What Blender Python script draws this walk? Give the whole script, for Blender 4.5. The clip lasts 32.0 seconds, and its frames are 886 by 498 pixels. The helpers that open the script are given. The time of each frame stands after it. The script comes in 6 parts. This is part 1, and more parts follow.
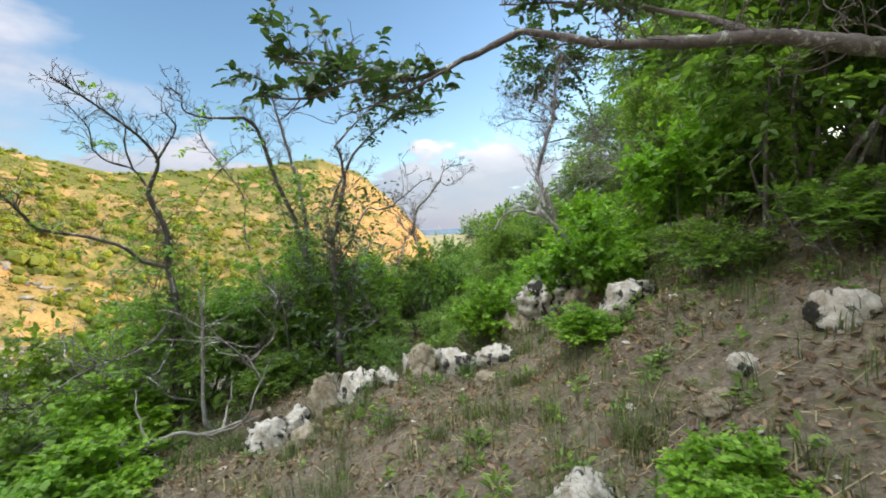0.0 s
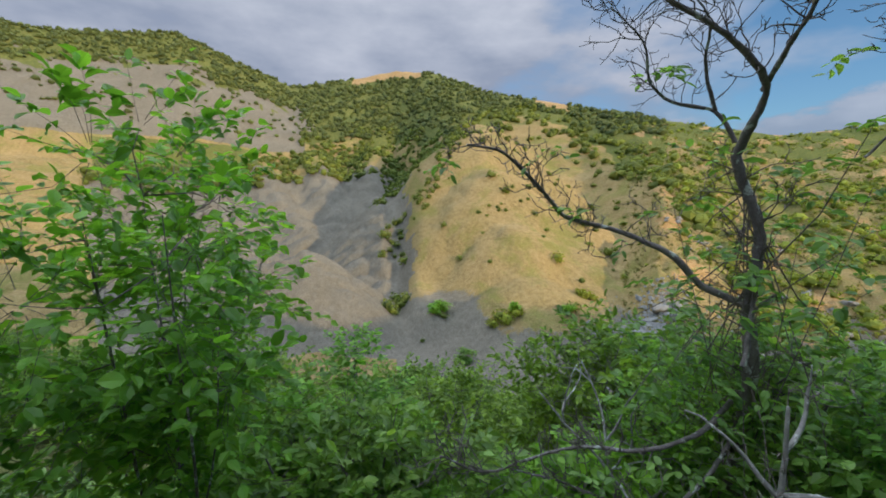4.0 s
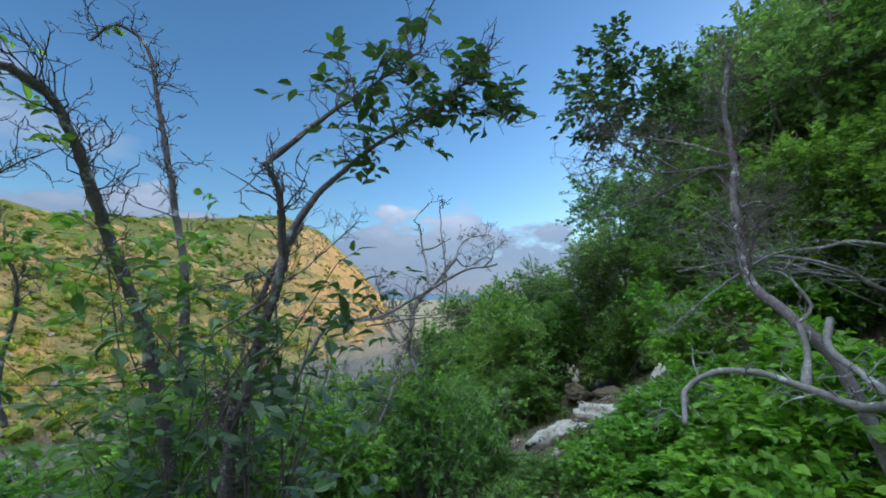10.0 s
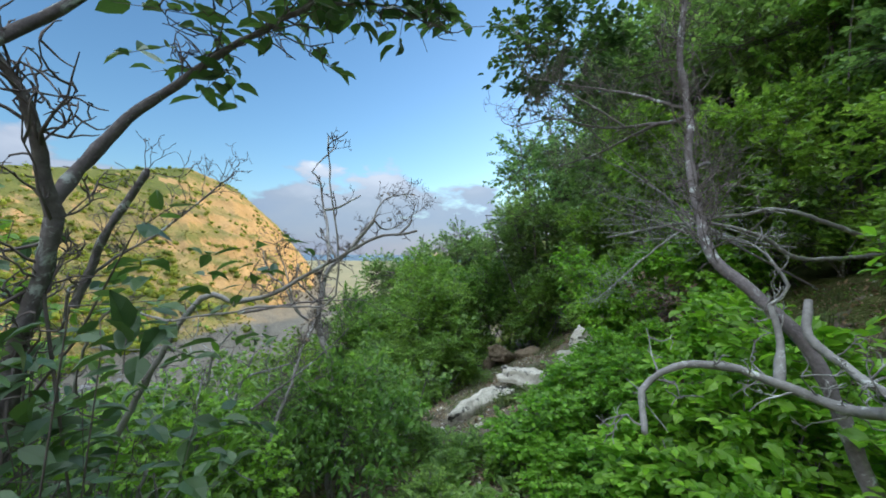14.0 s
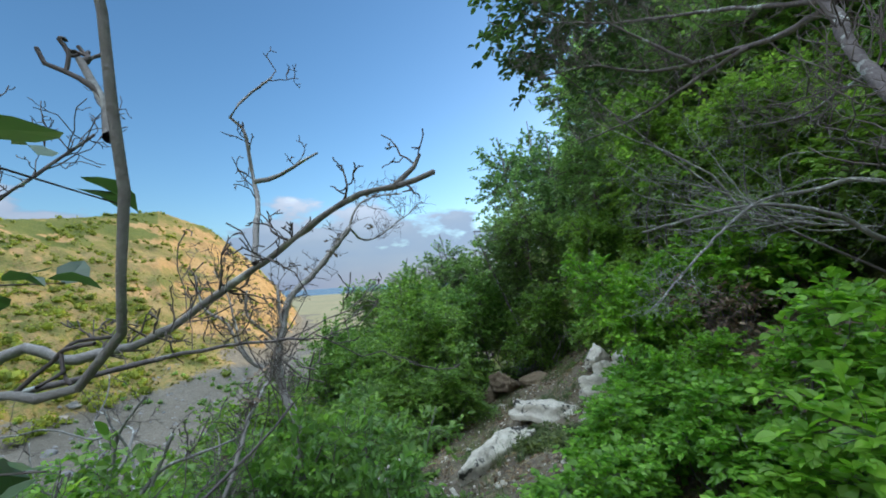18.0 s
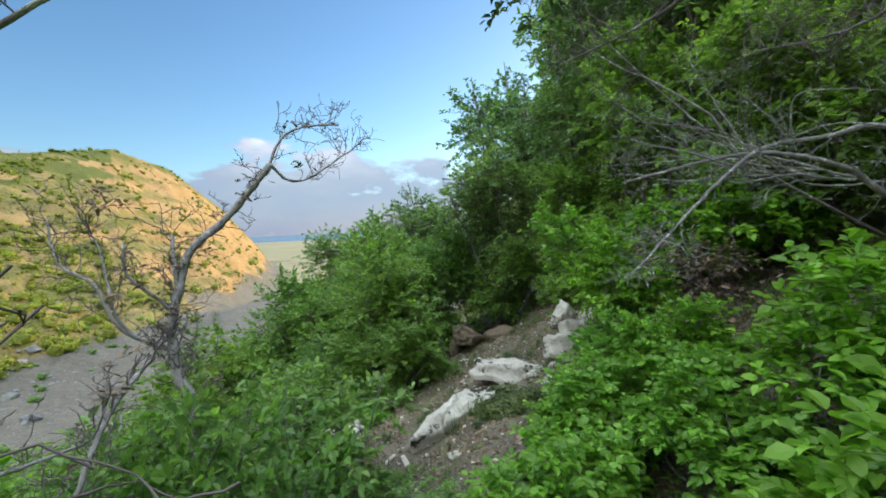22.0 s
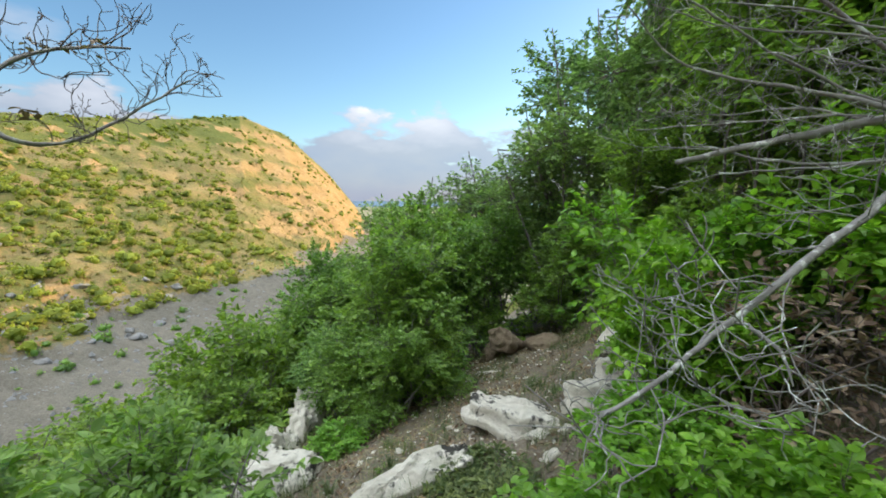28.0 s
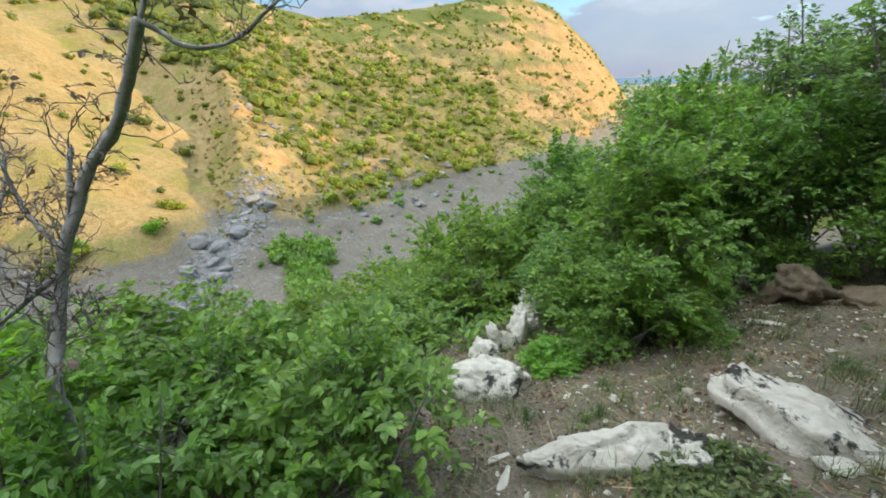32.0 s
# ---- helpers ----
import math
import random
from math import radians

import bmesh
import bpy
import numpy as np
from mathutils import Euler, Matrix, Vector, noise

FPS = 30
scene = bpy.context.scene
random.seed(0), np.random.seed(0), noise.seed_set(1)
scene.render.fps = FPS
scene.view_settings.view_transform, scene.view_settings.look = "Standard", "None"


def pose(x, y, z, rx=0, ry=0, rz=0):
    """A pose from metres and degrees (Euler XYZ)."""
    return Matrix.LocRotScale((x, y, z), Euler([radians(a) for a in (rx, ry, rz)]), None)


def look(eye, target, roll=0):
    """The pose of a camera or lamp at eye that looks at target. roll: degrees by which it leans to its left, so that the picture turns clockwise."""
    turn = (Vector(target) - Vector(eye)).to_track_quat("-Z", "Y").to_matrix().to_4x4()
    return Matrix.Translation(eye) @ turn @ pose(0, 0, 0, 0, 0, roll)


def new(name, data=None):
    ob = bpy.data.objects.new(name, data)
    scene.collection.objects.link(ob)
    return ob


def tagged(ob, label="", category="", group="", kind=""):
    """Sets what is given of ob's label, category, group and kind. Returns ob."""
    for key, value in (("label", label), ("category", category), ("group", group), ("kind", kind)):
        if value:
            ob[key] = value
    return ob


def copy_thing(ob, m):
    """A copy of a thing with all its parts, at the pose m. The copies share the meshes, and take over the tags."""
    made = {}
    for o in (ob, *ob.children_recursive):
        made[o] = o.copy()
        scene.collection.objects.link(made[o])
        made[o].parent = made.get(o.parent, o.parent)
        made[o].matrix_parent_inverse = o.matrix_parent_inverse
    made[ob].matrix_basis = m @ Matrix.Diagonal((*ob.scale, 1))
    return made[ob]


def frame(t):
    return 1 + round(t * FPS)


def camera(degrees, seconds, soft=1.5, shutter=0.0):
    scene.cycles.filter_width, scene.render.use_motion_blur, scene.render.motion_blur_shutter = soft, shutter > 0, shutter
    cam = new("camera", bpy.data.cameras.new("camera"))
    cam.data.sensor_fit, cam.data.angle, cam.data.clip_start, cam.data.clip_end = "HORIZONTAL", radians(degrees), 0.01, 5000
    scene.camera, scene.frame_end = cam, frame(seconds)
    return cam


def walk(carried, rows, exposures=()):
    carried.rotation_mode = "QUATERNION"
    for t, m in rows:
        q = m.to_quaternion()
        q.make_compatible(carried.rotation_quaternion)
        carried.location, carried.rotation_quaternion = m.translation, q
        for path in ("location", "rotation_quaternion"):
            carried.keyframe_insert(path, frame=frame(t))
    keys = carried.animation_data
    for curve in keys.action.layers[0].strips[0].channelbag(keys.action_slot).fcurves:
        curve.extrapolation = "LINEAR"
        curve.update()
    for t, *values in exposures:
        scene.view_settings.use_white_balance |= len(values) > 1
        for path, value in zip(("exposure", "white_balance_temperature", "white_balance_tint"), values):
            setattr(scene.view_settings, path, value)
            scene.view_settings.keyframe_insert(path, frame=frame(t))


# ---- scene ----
cam = camera(93.6, 32.0, soft=1.8)
PATH = [
    (0, look((1.225, -2.637, 1.119), (0.052, 1.181, 0.896), -2.95)),
    (0.5, look((0.979, -2.242, 1.153), (-0.472, 1.455, 0.677), -0.98)),
    (1, look((0.719, -1.958, 1.227), (-1.046, 1.594, 0.712), -0.88)),
    (1.5, look((0.637, -1.686, 1.308), (-1.754, 1.507, 1.015), -0.18)),
    (2, look((0.475, -1.474, 1.378), (-2.559, 1.131, 1.270), 0.86)),
    (2.5, look((0.175, -1.412, 1.370), (-3.393, 0.397, 1.351), 2.09)),
    (3, look((-0.088, -1.309, 1.332), (-3.987, -0.436, 1.151), 1.93)),
    (3.5, look((-0.219, -1.201, 1.313), (-4.198, -1.042, 0.935), 2.73)),
    (4, look((-0.281, -1.123, 1.309), (-4.248, -1.343, 0.846), 1.21)),
    (4.5, look((-0.299, -1.080, 1.317), (-4.257, -1.422, 0.854), 0.45)),
    (5, look((-0.297, -1.082, 1.334), (-4.266, -1.370, 0.930), 1.02)),
    (5.5, look((-0.300, -1.138, 1.358), (-4.285, -1.275, 1.044), 2.60)),
    (6, look((-0.333, -1.262, 1.387), (-4.326, -1.231, 1.167), 2.79)),
    (6.5, look((-0.316, -1.281, 1.416), (-4.298, -0.933, 1.266), 3.13)),
    (7, look((-0.262, -1.209, 1.435), (-4.093, -0.060, 1.357), 3.82)),
    (7.5, look((-0.210, -1.100, 1.472), (-3.582, 1.052, 1.492), 4.09)),
    (8, look((-0.178, -1.050, 1.490), (-2.967, 1.814, 1.624), 3.62)),
    (8.5, look((-0.151, -0.983, 1.504), (-2.277, 2.396, 1.750), 3.04)),
    (9, look((-0.142, -0.855, 1.500), (-1.628, 2.844, 1.832), 2.00)),
    (9.5, look((-0.058, -0.611, 1.508), (-1.121, 3.224, 1.909), 1.34)),
    (10, look((0.036, -0.433, 1.491), (-0.750, 3.469, 1.893), 0.57)),
    (10.5, look((0.036, -0.295, 1.482), (-0.429, 3.653, 1.925), -0.01)),
    (11, look((0.053, -0.079, 1.545), (0.124, 3.879, 2.116), -0.60)),
    (11.5, look((0.062, 0.036, 1.562), (0.404, 3.990, 2.063), -0.44)),
    (12, look((0.077, 0.086, 1.590), (0.369, 4.055, 1.987), 0.08)),
    (12.5, look((0.077, 0.119, 1.618), (0.260, 4.106, 1.881), 0.34)),
    (13, look((0.063, 0.132, 1.599), (0.105, 4.128, 1.778), 1.00)),
    (13.5, look((0.054, 0.067, 1.578), (0.014, 4.065, 1.690), 1.25)),
    (14, look((0.029, 0.014, 1.539), (-0.062, 4.013, 1.571), 0.57)),
    (14.5, look((0.000, 0.000, 1.500), (-0.122, 3.998, 1.459), 0.19)),
    (15, look((-0.025, 0.051, 1.478), (-0.166, 4.048, 1.391), 0.16)),
    (15.5, look((-0.048, 0.113, 1.476), (-0.203, 4.109, 1.388), 0.14)),
    (16, look((-0.069, 0.130, 1.495), (-0.245, 4.126, 1.473), -0.51)),
    (16.5, look((-0.102, 0.229, 1.470), (-0.446, 4.209, 1.667), -1.10)),
    (17, look((-0.084, 0.462, 1.444), (-0.584, 4.412, 1.827), -0.87)),
    (17.5, look((-0.090, 0.680, 1.452), (-0.467, 4.646, 1.810), -1.78)),
    (18, look((-0.098, 0.782, 1.452), (-0.001, 4.771, 1.730), -3.53)),
    (18.5, look((-0.079, 0.846, 1.450), (0.500, 4.790, 1.775), -4.64)),
    (19, look((-0.049, 0.959, 1.437), (0.704, 4.877, 1.728), -4.87)),
    (19.5, look((0.059, 1.115, 1.476), (0.678, 5.063, 1.658), -4.88)),
    (20, look((0.035, 1.148, 1.488), (0.597, 5.106, 1.627), -4.02)),
    (20.5, look((0.044, 1.148, 1.491), (0.511, 5.120, 1.557), -3.33)),
    (21, look((-0.012, 1.130, 1.510), (0.384, 5.111, 1.465), -2.75)),
    (21.5, look((0.016, 1.142, 1.486), (0.354, 5.125, 1.342), -2.48)),
    (22, look((0.049, 1.220, 1.465), (0.380, 5.200, 1.241), -2.30)),
    (22.5, look((0.090, 1.269, 1.466), (0.467, 5.242, 1.195), -1.74)),
    (23, look((0.167, 1.439, 1.478), (0.668, 5.399, 1.211), -0.71)),
    (23.5, look((0.291, 1.587, 1.517), (0.859, 5.541, 1.305), 1.45)),
    (24, look((0.290, 1.591, 1.569), (1.123, 5.501, 1.433), 2.85)),
    (24.5, look((0.251, 1.680, 1.525), (0.795, 5.639, 1.339), 2.62)),
    (25, look((0.317, 1.895, 1.440), (0.515, 5.877, 1.117), 2.93)),
    (25.5, look((0.494, 2.082, 1.455), (0.530, 6.072, 1.182), -0.46)),
    (26, look((0.628, 2.198, 1.481), (0.508, 6.183, 1.159), -0.77)),
    (26.5, look((0.728, 2.264, 1.513), (0.463, 6.233, 1.093), -0.32)),
    (27, look((0.797, 2.296, 1.543), (0.410, 6.244, 1.030), 0.13)),
    (27.5, look((0.841, 2.313, 1.565), (0.359, 6.245, 1.014), 0.53)),
    (28, look((0.863, 2.329, 1.573), (0.321, 6.263, 1.090), 0.52)),
    (28.5, look((0.858, 2.411, 1.576), (0.285, 6.354, 1.219), 0.74)),
    (29, look((0.856, 2.503, 1.591), (0.294, 6.459, 1.420), 1.75)),
    (29.5, look((0.881, 2.530, 1.593), (0.173, 6.466, 1.533), 3.98)),
    (30, look((0.790, 2.610, 1.584), (-0.402, 6.425, 1.426), 3.48)),
    (30.5, look((0.812, 2.816, 1.570), (-0.859, 6.424, 1.132), 1.39)),
    (31, look((0.831, 2.898, 1.575), (-1.230, 6.225, 0.747), -0.75)),
    (31.5, look((0.785, 2.925, 1.590), (-1.558, 5.936, 0.388), -2.15)),
    (32, look((0.775, 2.913, 1.613), (-1.715, 5.666, 0.123), -2.46)),
]
# seconds, stops, kelvin, tint: the clip's own drift of brightness and white balance
EXPOSURES = [(0, 1.9, 6250, 10), (1, 1.9, 6550, 11), (2, 1.3, 5850, 8), (3, 1.0, 5300, 6), (6, 1.25, 5650, 7), (7.5, 1.15, 5300, 6), (9, 1.12, 4950, 5), (12, 1.33, 5250, 5), (16, 1.52, 5450, 5),
             (18, 1.35, 5200, 4), (20, 1.42, 5400, 5), (24, 1.68, 5600, 6), (28, 1.7, 5850, 6), (30, 1.33, 5450, 4), (31, 1.35, 5600, 4), (32, 1.74, 5750, 6)]
walk(cam, PATH, EXPOSURES)

# ---- sky and sun ----
SUN_AZ, SUN_EL = radians(42), radians(10.5)
world = bpy.data.worlds.new("sky")
scene.world = world
world.use_nodes = True
wt = world.node_tree
wt.nodes.clear()
w_out = wt.nodes.new("ShaderNodeOutputWorld")
w_bg = wt.nodes.new("ShaderNodeBackground")
w_bg.inputs["Strength"].default_value = 0.08
sky = wt.nodes.new("ShaderNodeTexSky")
sky.sky_type, sky.sun_disc = "NISHITA", False
sky.sun_elevation, sky.sun_rotation = SUN_EL, SUN_AZ
sky.air_density, sky.dust_density, sky.ozone_density = 1.05, 0.5, 2.3
wt.links.new(sky.outputs[0], w_bg.inputs["Color"])


def w_math(op, a, b=0.0, clamp=False):
    n = wt.nodes.new("ShaderNodeMath")
    n.operation, n.use_clamp = op, clamp
    for sock, v in zip(n.inputs, (a, b)):
        if isinstance(v, (int, float)):
            sock.default_value = v
        else:
            wt.links.new(v, sock)
    return n.outputs[0]


def w_noise(scale, stretch, detail, rough):
    mp = wt.nodes.new("ShaderNodeMapping")
    mp.inputs["Scale"].default_value = (1, 1, stretch)
    wt.links.new(w_tc.outputs["Generated"], mp.inputs["Vector"])
    n = wt.nodes.new("ShaderNodeTexNoise")
    n.inputs["Scale"].default_value, n.inputs["Detail"].default_value, n.inputs["Roughness"].default_value = scale, detail, rough
    wt.links.new(mp.outputs[0], n.inputs["Vector"])
    return n.outputs[0]


w_tc = wt.nodes.new("ShaderNodeTexCoord")
w_sep = wt.nodes.new("ShaderNodeSeparateXYZ")
wt.links.new(w_tc.outputs["Generated"], w_sep.inputs[0])
wx, wy, wz = w_sep.outputs
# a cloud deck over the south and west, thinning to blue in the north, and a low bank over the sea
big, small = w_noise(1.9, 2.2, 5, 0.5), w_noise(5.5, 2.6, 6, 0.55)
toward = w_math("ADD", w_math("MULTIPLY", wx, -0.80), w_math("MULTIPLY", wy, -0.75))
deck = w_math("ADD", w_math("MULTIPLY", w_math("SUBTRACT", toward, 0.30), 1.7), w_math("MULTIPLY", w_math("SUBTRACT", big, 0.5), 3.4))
# extra cloud high overhead, out of view, added to light the shaded ground
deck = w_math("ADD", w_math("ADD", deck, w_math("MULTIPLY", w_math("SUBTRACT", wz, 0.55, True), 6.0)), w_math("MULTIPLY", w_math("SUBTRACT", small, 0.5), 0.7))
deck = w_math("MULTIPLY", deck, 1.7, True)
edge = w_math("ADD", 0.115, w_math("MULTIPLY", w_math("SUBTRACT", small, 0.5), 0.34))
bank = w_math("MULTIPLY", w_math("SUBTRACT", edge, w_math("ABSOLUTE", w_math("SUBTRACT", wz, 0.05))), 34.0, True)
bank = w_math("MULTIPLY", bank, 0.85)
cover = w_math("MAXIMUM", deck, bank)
# the top stop is overbright on purpose: fill light from the unseen overhead cloud
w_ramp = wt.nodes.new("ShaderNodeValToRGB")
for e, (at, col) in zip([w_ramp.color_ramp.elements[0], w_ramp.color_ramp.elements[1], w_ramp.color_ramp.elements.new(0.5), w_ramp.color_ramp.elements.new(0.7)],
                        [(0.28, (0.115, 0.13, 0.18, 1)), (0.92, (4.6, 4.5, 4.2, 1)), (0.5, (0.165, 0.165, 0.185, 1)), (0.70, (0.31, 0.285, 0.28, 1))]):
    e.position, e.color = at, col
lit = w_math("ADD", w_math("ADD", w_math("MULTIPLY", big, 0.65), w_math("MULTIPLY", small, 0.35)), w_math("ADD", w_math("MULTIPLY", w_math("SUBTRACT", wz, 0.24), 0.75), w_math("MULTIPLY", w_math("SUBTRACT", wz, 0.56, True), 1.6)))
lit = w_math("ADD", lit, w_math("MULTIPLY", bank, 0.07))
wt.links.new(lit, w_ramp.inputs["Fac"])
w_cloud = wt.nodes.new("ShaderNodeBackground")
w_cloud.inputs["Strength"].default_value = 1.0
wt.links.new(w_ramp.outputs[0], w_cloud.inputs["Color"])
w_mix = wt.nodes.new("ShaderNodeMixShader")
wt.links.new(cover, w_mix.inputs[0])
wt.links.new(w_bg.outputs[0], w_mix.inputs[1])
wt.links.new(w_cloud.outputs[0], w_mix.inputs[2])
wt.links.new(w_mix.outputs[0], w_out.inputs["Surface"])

sun = new("sun", bpy.data.lights.new("sun", "SUN"))
sun.data.energy, sun.data.angle, sun.data.color = 2.2, radians(0.6), (1.0, 0.68, 0.32)
sun.matrix_world = look((math.sin(SUN_AZ) * 60, math.cos(SUN_AZ) * 60, 60 * math.tan(SUN_EL)), (0, 0, 0))

# ---- materials ----
def nodes_of(name):
    m = bpy.data.materials.new(name)
    m.use_nodes = True
    nt = m.node_tree
    return m, nt, nt.nodes["Principled BSDF"]


def noise_node(nt, scale, detail=5.0, rough=0.6, coords="Object", distort=0.0):
    tc = nt.nodes.new("ShaderNodeTexCoord")
    n = nt.nodes.new("ShaderNodeTexNoise")
    n.inputs["Scale"].default_value, n.inputs["Detail"].default_value = scale, detail
    n.inputs["Roughness"].default_value, n.inputs["Distortion"].default_value = rough, distort
    nt.links.new(tc.outputs[coords], n.inputs["Vector"])
    return n


def ramp_node(nt, source, stops):
    r = nt.nodes.new("ShaderNodeValToRGB")
    while len(r.color_ramp.elements) < len(stops):
        r.color_ramp.elements.new(0.5)
    for e, (at, col) in zip(r.color_ramp.elements, stops):
        e.position, e.color = at, (*col, 1)
    nt.links.new(source, r.inputs["Fac"])
    return r


def mixed(nt, fac, a, b, mode="MIX"):
    mx = nt.nodes.new("ShaderNodeMix")
    mx.data_type, mx.blend_type = "RGBA", mode
    for sock, v in ((mx.inputs[0], fac), (mx.inputs[6], a), (mx.inputs[7], b)):
        if isinstance(v, (int, float)):
            sock.default_value = v
        elif isinstance(v, tuple):
            sock.default_value = (*v, 1)
        else:
            nt.links.new(v, sock)
    return mx.outputs[2]


def bumped(nt, bsdf, height, strength, distance):
    b = nt.nodes.new("ShaderNodeBump")
    b.inputs["Strength"].default_value, b.inputs["Distance"].default_value = strength, distance
    nt.links.new(height, b.inputs["Height"])
    nt.links.new(b.outputs[0], bsdf.inputs["Normal"])


def surface(name, fine, coarse, scales, rough=0.9, bump=(0.5, 0.01), spots=None):
    """Two-scale weathered surface: fine and coarse are ramp stops, scales their noise scales per metre."""
    m, nt, bsdf = nodes_of(name)
    n1, n2 = noise_node(nt, scales[0], 8, 0.7), noise_node(nt, scales[1], 4, 0.6)
    r1, r2 = ramp_node(nt, n1.outputs[0], fine), ramp_node(nt, n2.outputs[0], coarse)
    col = mixed(nt, 0.5, r1.outputs[0], r2.outputs[0])
    if spots:
        scale, lo, hi, tint = spots
        n3 = noise_node(nt, scale, 6, 0.7, distort=0.4)
        r3 = ramp_node(nt, n3.outputs[0], [(lo, (0, 0, 0)), (hi, (1, 1, 1))])
        col = mixed(nt, r3.outputs[0], col, tint)
    nt.links.new(col, bsdf.inputs["Base Color"])
    bsdf.inputs["Roughness"].default_value = rough
    bsdf.inputs["Specular IOR Level"].default_value = 0.25
    bumped(nt, bsdf, n1.outputs[0], *bump)
    return m


def leaf_material(name, dark, light, glow=0.4, rough=0.42):
    """Thin leaf: colour varies from leaf to leaf, light passes through."""
    m, nt, bsdf = nodes_of(name)
    geo = nt.nodes.new("ShaderNodeNewGeometry")
    info = nt.nodes.new("ShaderNodeObjectInfo")
    r = ramp_node(nt, geo.outputs["Random Per Island"], [(0.0, dark), (0.75, light), (1.0, tuple(min(1, c * 1.35) for c in light))])
    n = noise_node(nt, 1.3, 3)
    shade = ramp_node(nt, n.outputs[0], [(0.3, (0.72, 0.8, 0.8)), (0.7, (1.1, 1.08, 0.9))])
    col = mixed(nt, 1.0, r.outputs[0], shade.outputs[0], "MULTIPLY")
    tone = ramp_node(nt, info.outputs["Random"], [(0.0, (0.85, 0.9, 0.95)), (1.0, (1.12, 1.05, 0.9))])
    col = mixed(nt, 1.0, col, tone.outputs[0], "MULTIPLY")
    nt.links.new(col, bsdf.inputs["Base Color"])
    bsdf.inputs["Roughness"].default_value = rough
    bsdf.inputs["Specular IOR Level"].default_value = 0.55
    tr = nt.nodes.new("ShaderNodeBsdfTranslucent")
    nt.links.new(mixed(nt, 1.0, col, (1.25, 1.35, 0.6), "MULTIPLY"), tr.inputs["Color"])
    mix = nt.nodes.new("ShaderNodeMixShader")
    mix.inputs[0].default_value = glow
    nt.links.new(bsdf.outputs[0], mix.inputs[1])
    nt.links.new(tr.outputs[0], mix.inputs[2])
    nt.links.new(mix.outputs[0], nt.nodes["Material Output"].inputs["Surface"])
    return m


M_SOIL = surface("litter_soil", [(0.3, (0.045, 0.037, 0.027)), (0.48, (0.145, 0.118, 0.086)), (0.68, (0.37, 0.325, 0.255))],
                 [(0.35, (0.088, 0.071, 0.049)), (0.6, (0.21, 0.18, 0.135))], (48, 3.5), bump=(0.8, 0.02),
                 spots=(7, 0.52, 0.64, (0.11, 0.115, 0.05)))


def hillside():
    """Dry grass slopes passing into grey marl, green turf and orange strata by the ground's own zone masks."""
    m, nt, bsdf = nodes_of("hillside")
    fine, mid, broad = noise_node(nt, 3.2, 6, 0.7), noise_node(nt, 0.7, 6, 0.65), noise_node(nt, 0.06, 4, 0.6)
    zone = nt.nodes.new("ShaderNodeVertexColor")
    zone.layer_name = "zones"
    sep = nt.nodes.new("ShaderNodeSeparateColor")
    nt.links.new(zone.outputs["Color"], sep.inputs[0])

    def cover(small, large):
        a, b = ramp_node(nt, mid.outputs[0], small), ramp_node(nt, broad.outputs[0], large)
        return mixed(nt, 0.5, a.outputs[0], b.outputs[0])

    def ragged(mask):
        n = nt.nodes.new("ShaderNodeMath")
        n.operation = "ADD"
        nt.links.new(mask, n.inputs[0])
        nt.links.new(mid.outputs[0], n.inputs[1])
        return ramp_node(nt, n.outputs[0], [(0.80, (0, 0, 0)), (0.99, (1, 1, 1))]).outputs[0]

    col = cover([(0.3, (0.20, 0.145, 0.055)), (0.5, (0.36, 0.265, 0.11)), (0.75, (0.54, 0.41, 0.21))], [(0.35, (0.26, 0.20, 0.075)), (0.65, (0.42, 0.30, 0.135))])
    tint = ramp_node(nt, noise_node(nt, 0.05, 6, 0.7, distort=0.4).outputs[0], [(0.5, (0, 0, 0)), (0.62, (0.8, 0.8, 0.8))])
    col = mixed(nt, tint.outputs[0], col, (0.24, 0.23, 0.06))
    col = mixed(nt, ragged(sep.outputs[2]), col, cover([(0.3, (0.28, 0.17, 0.07)), (0.5, (0.45, 0.29, 0.12)), (0.75, (0.60, 0.43, 0.21))], [(0.35, (0.34, 0.215, 0.085)), (0.65, (0.52, 0.35, 0.16))]))
    col = mixed(nt, ragged(sep.outputs[1]), col, cover([(0.3, (0.08, 0.10, 0.025)), (0.55, (0.16, 0.17, 0.045)), (0.75, (0.29, 0.26, 0.09))], [(0.3, (0.11, 0.14, 0.035)), (0.7, (0.22, 0.22, 0.06))]))
    col = mixed(nt, ragged(sep.outputs[0]), col, cover([(0.3, (0.15, 0.13, 0.10)), (0.5, (0.22, 0.195, 0.15)), (0.75, (0.32, 0.285, 0.225))], [(0.3, (0.165, 0.145, 0.11)), (0.7, (0.27, 0.24, 0.185))]))
    grit = ramp_node(nt, fine.outputs[0], [(0.35, (0.72, 0.72, 0.72)), (0.65, (1.2, 1.2, 1.2))])
    nt.links.new(mixed(nt, 1.0, col, grit.outputs[0], "MULTIPLY"), bsdf.inputs["Base Color"])
    bsdf.inputs["Roughness"].default_value, bsdf.inputs["Specular IOR Level"].default_value = 0.95, 0.1
    bumped(nt, bsdf, mixed(nt, 0.35, mid.outputs[0], fine.outputs[0]), 1.0, 0.9)
    return m


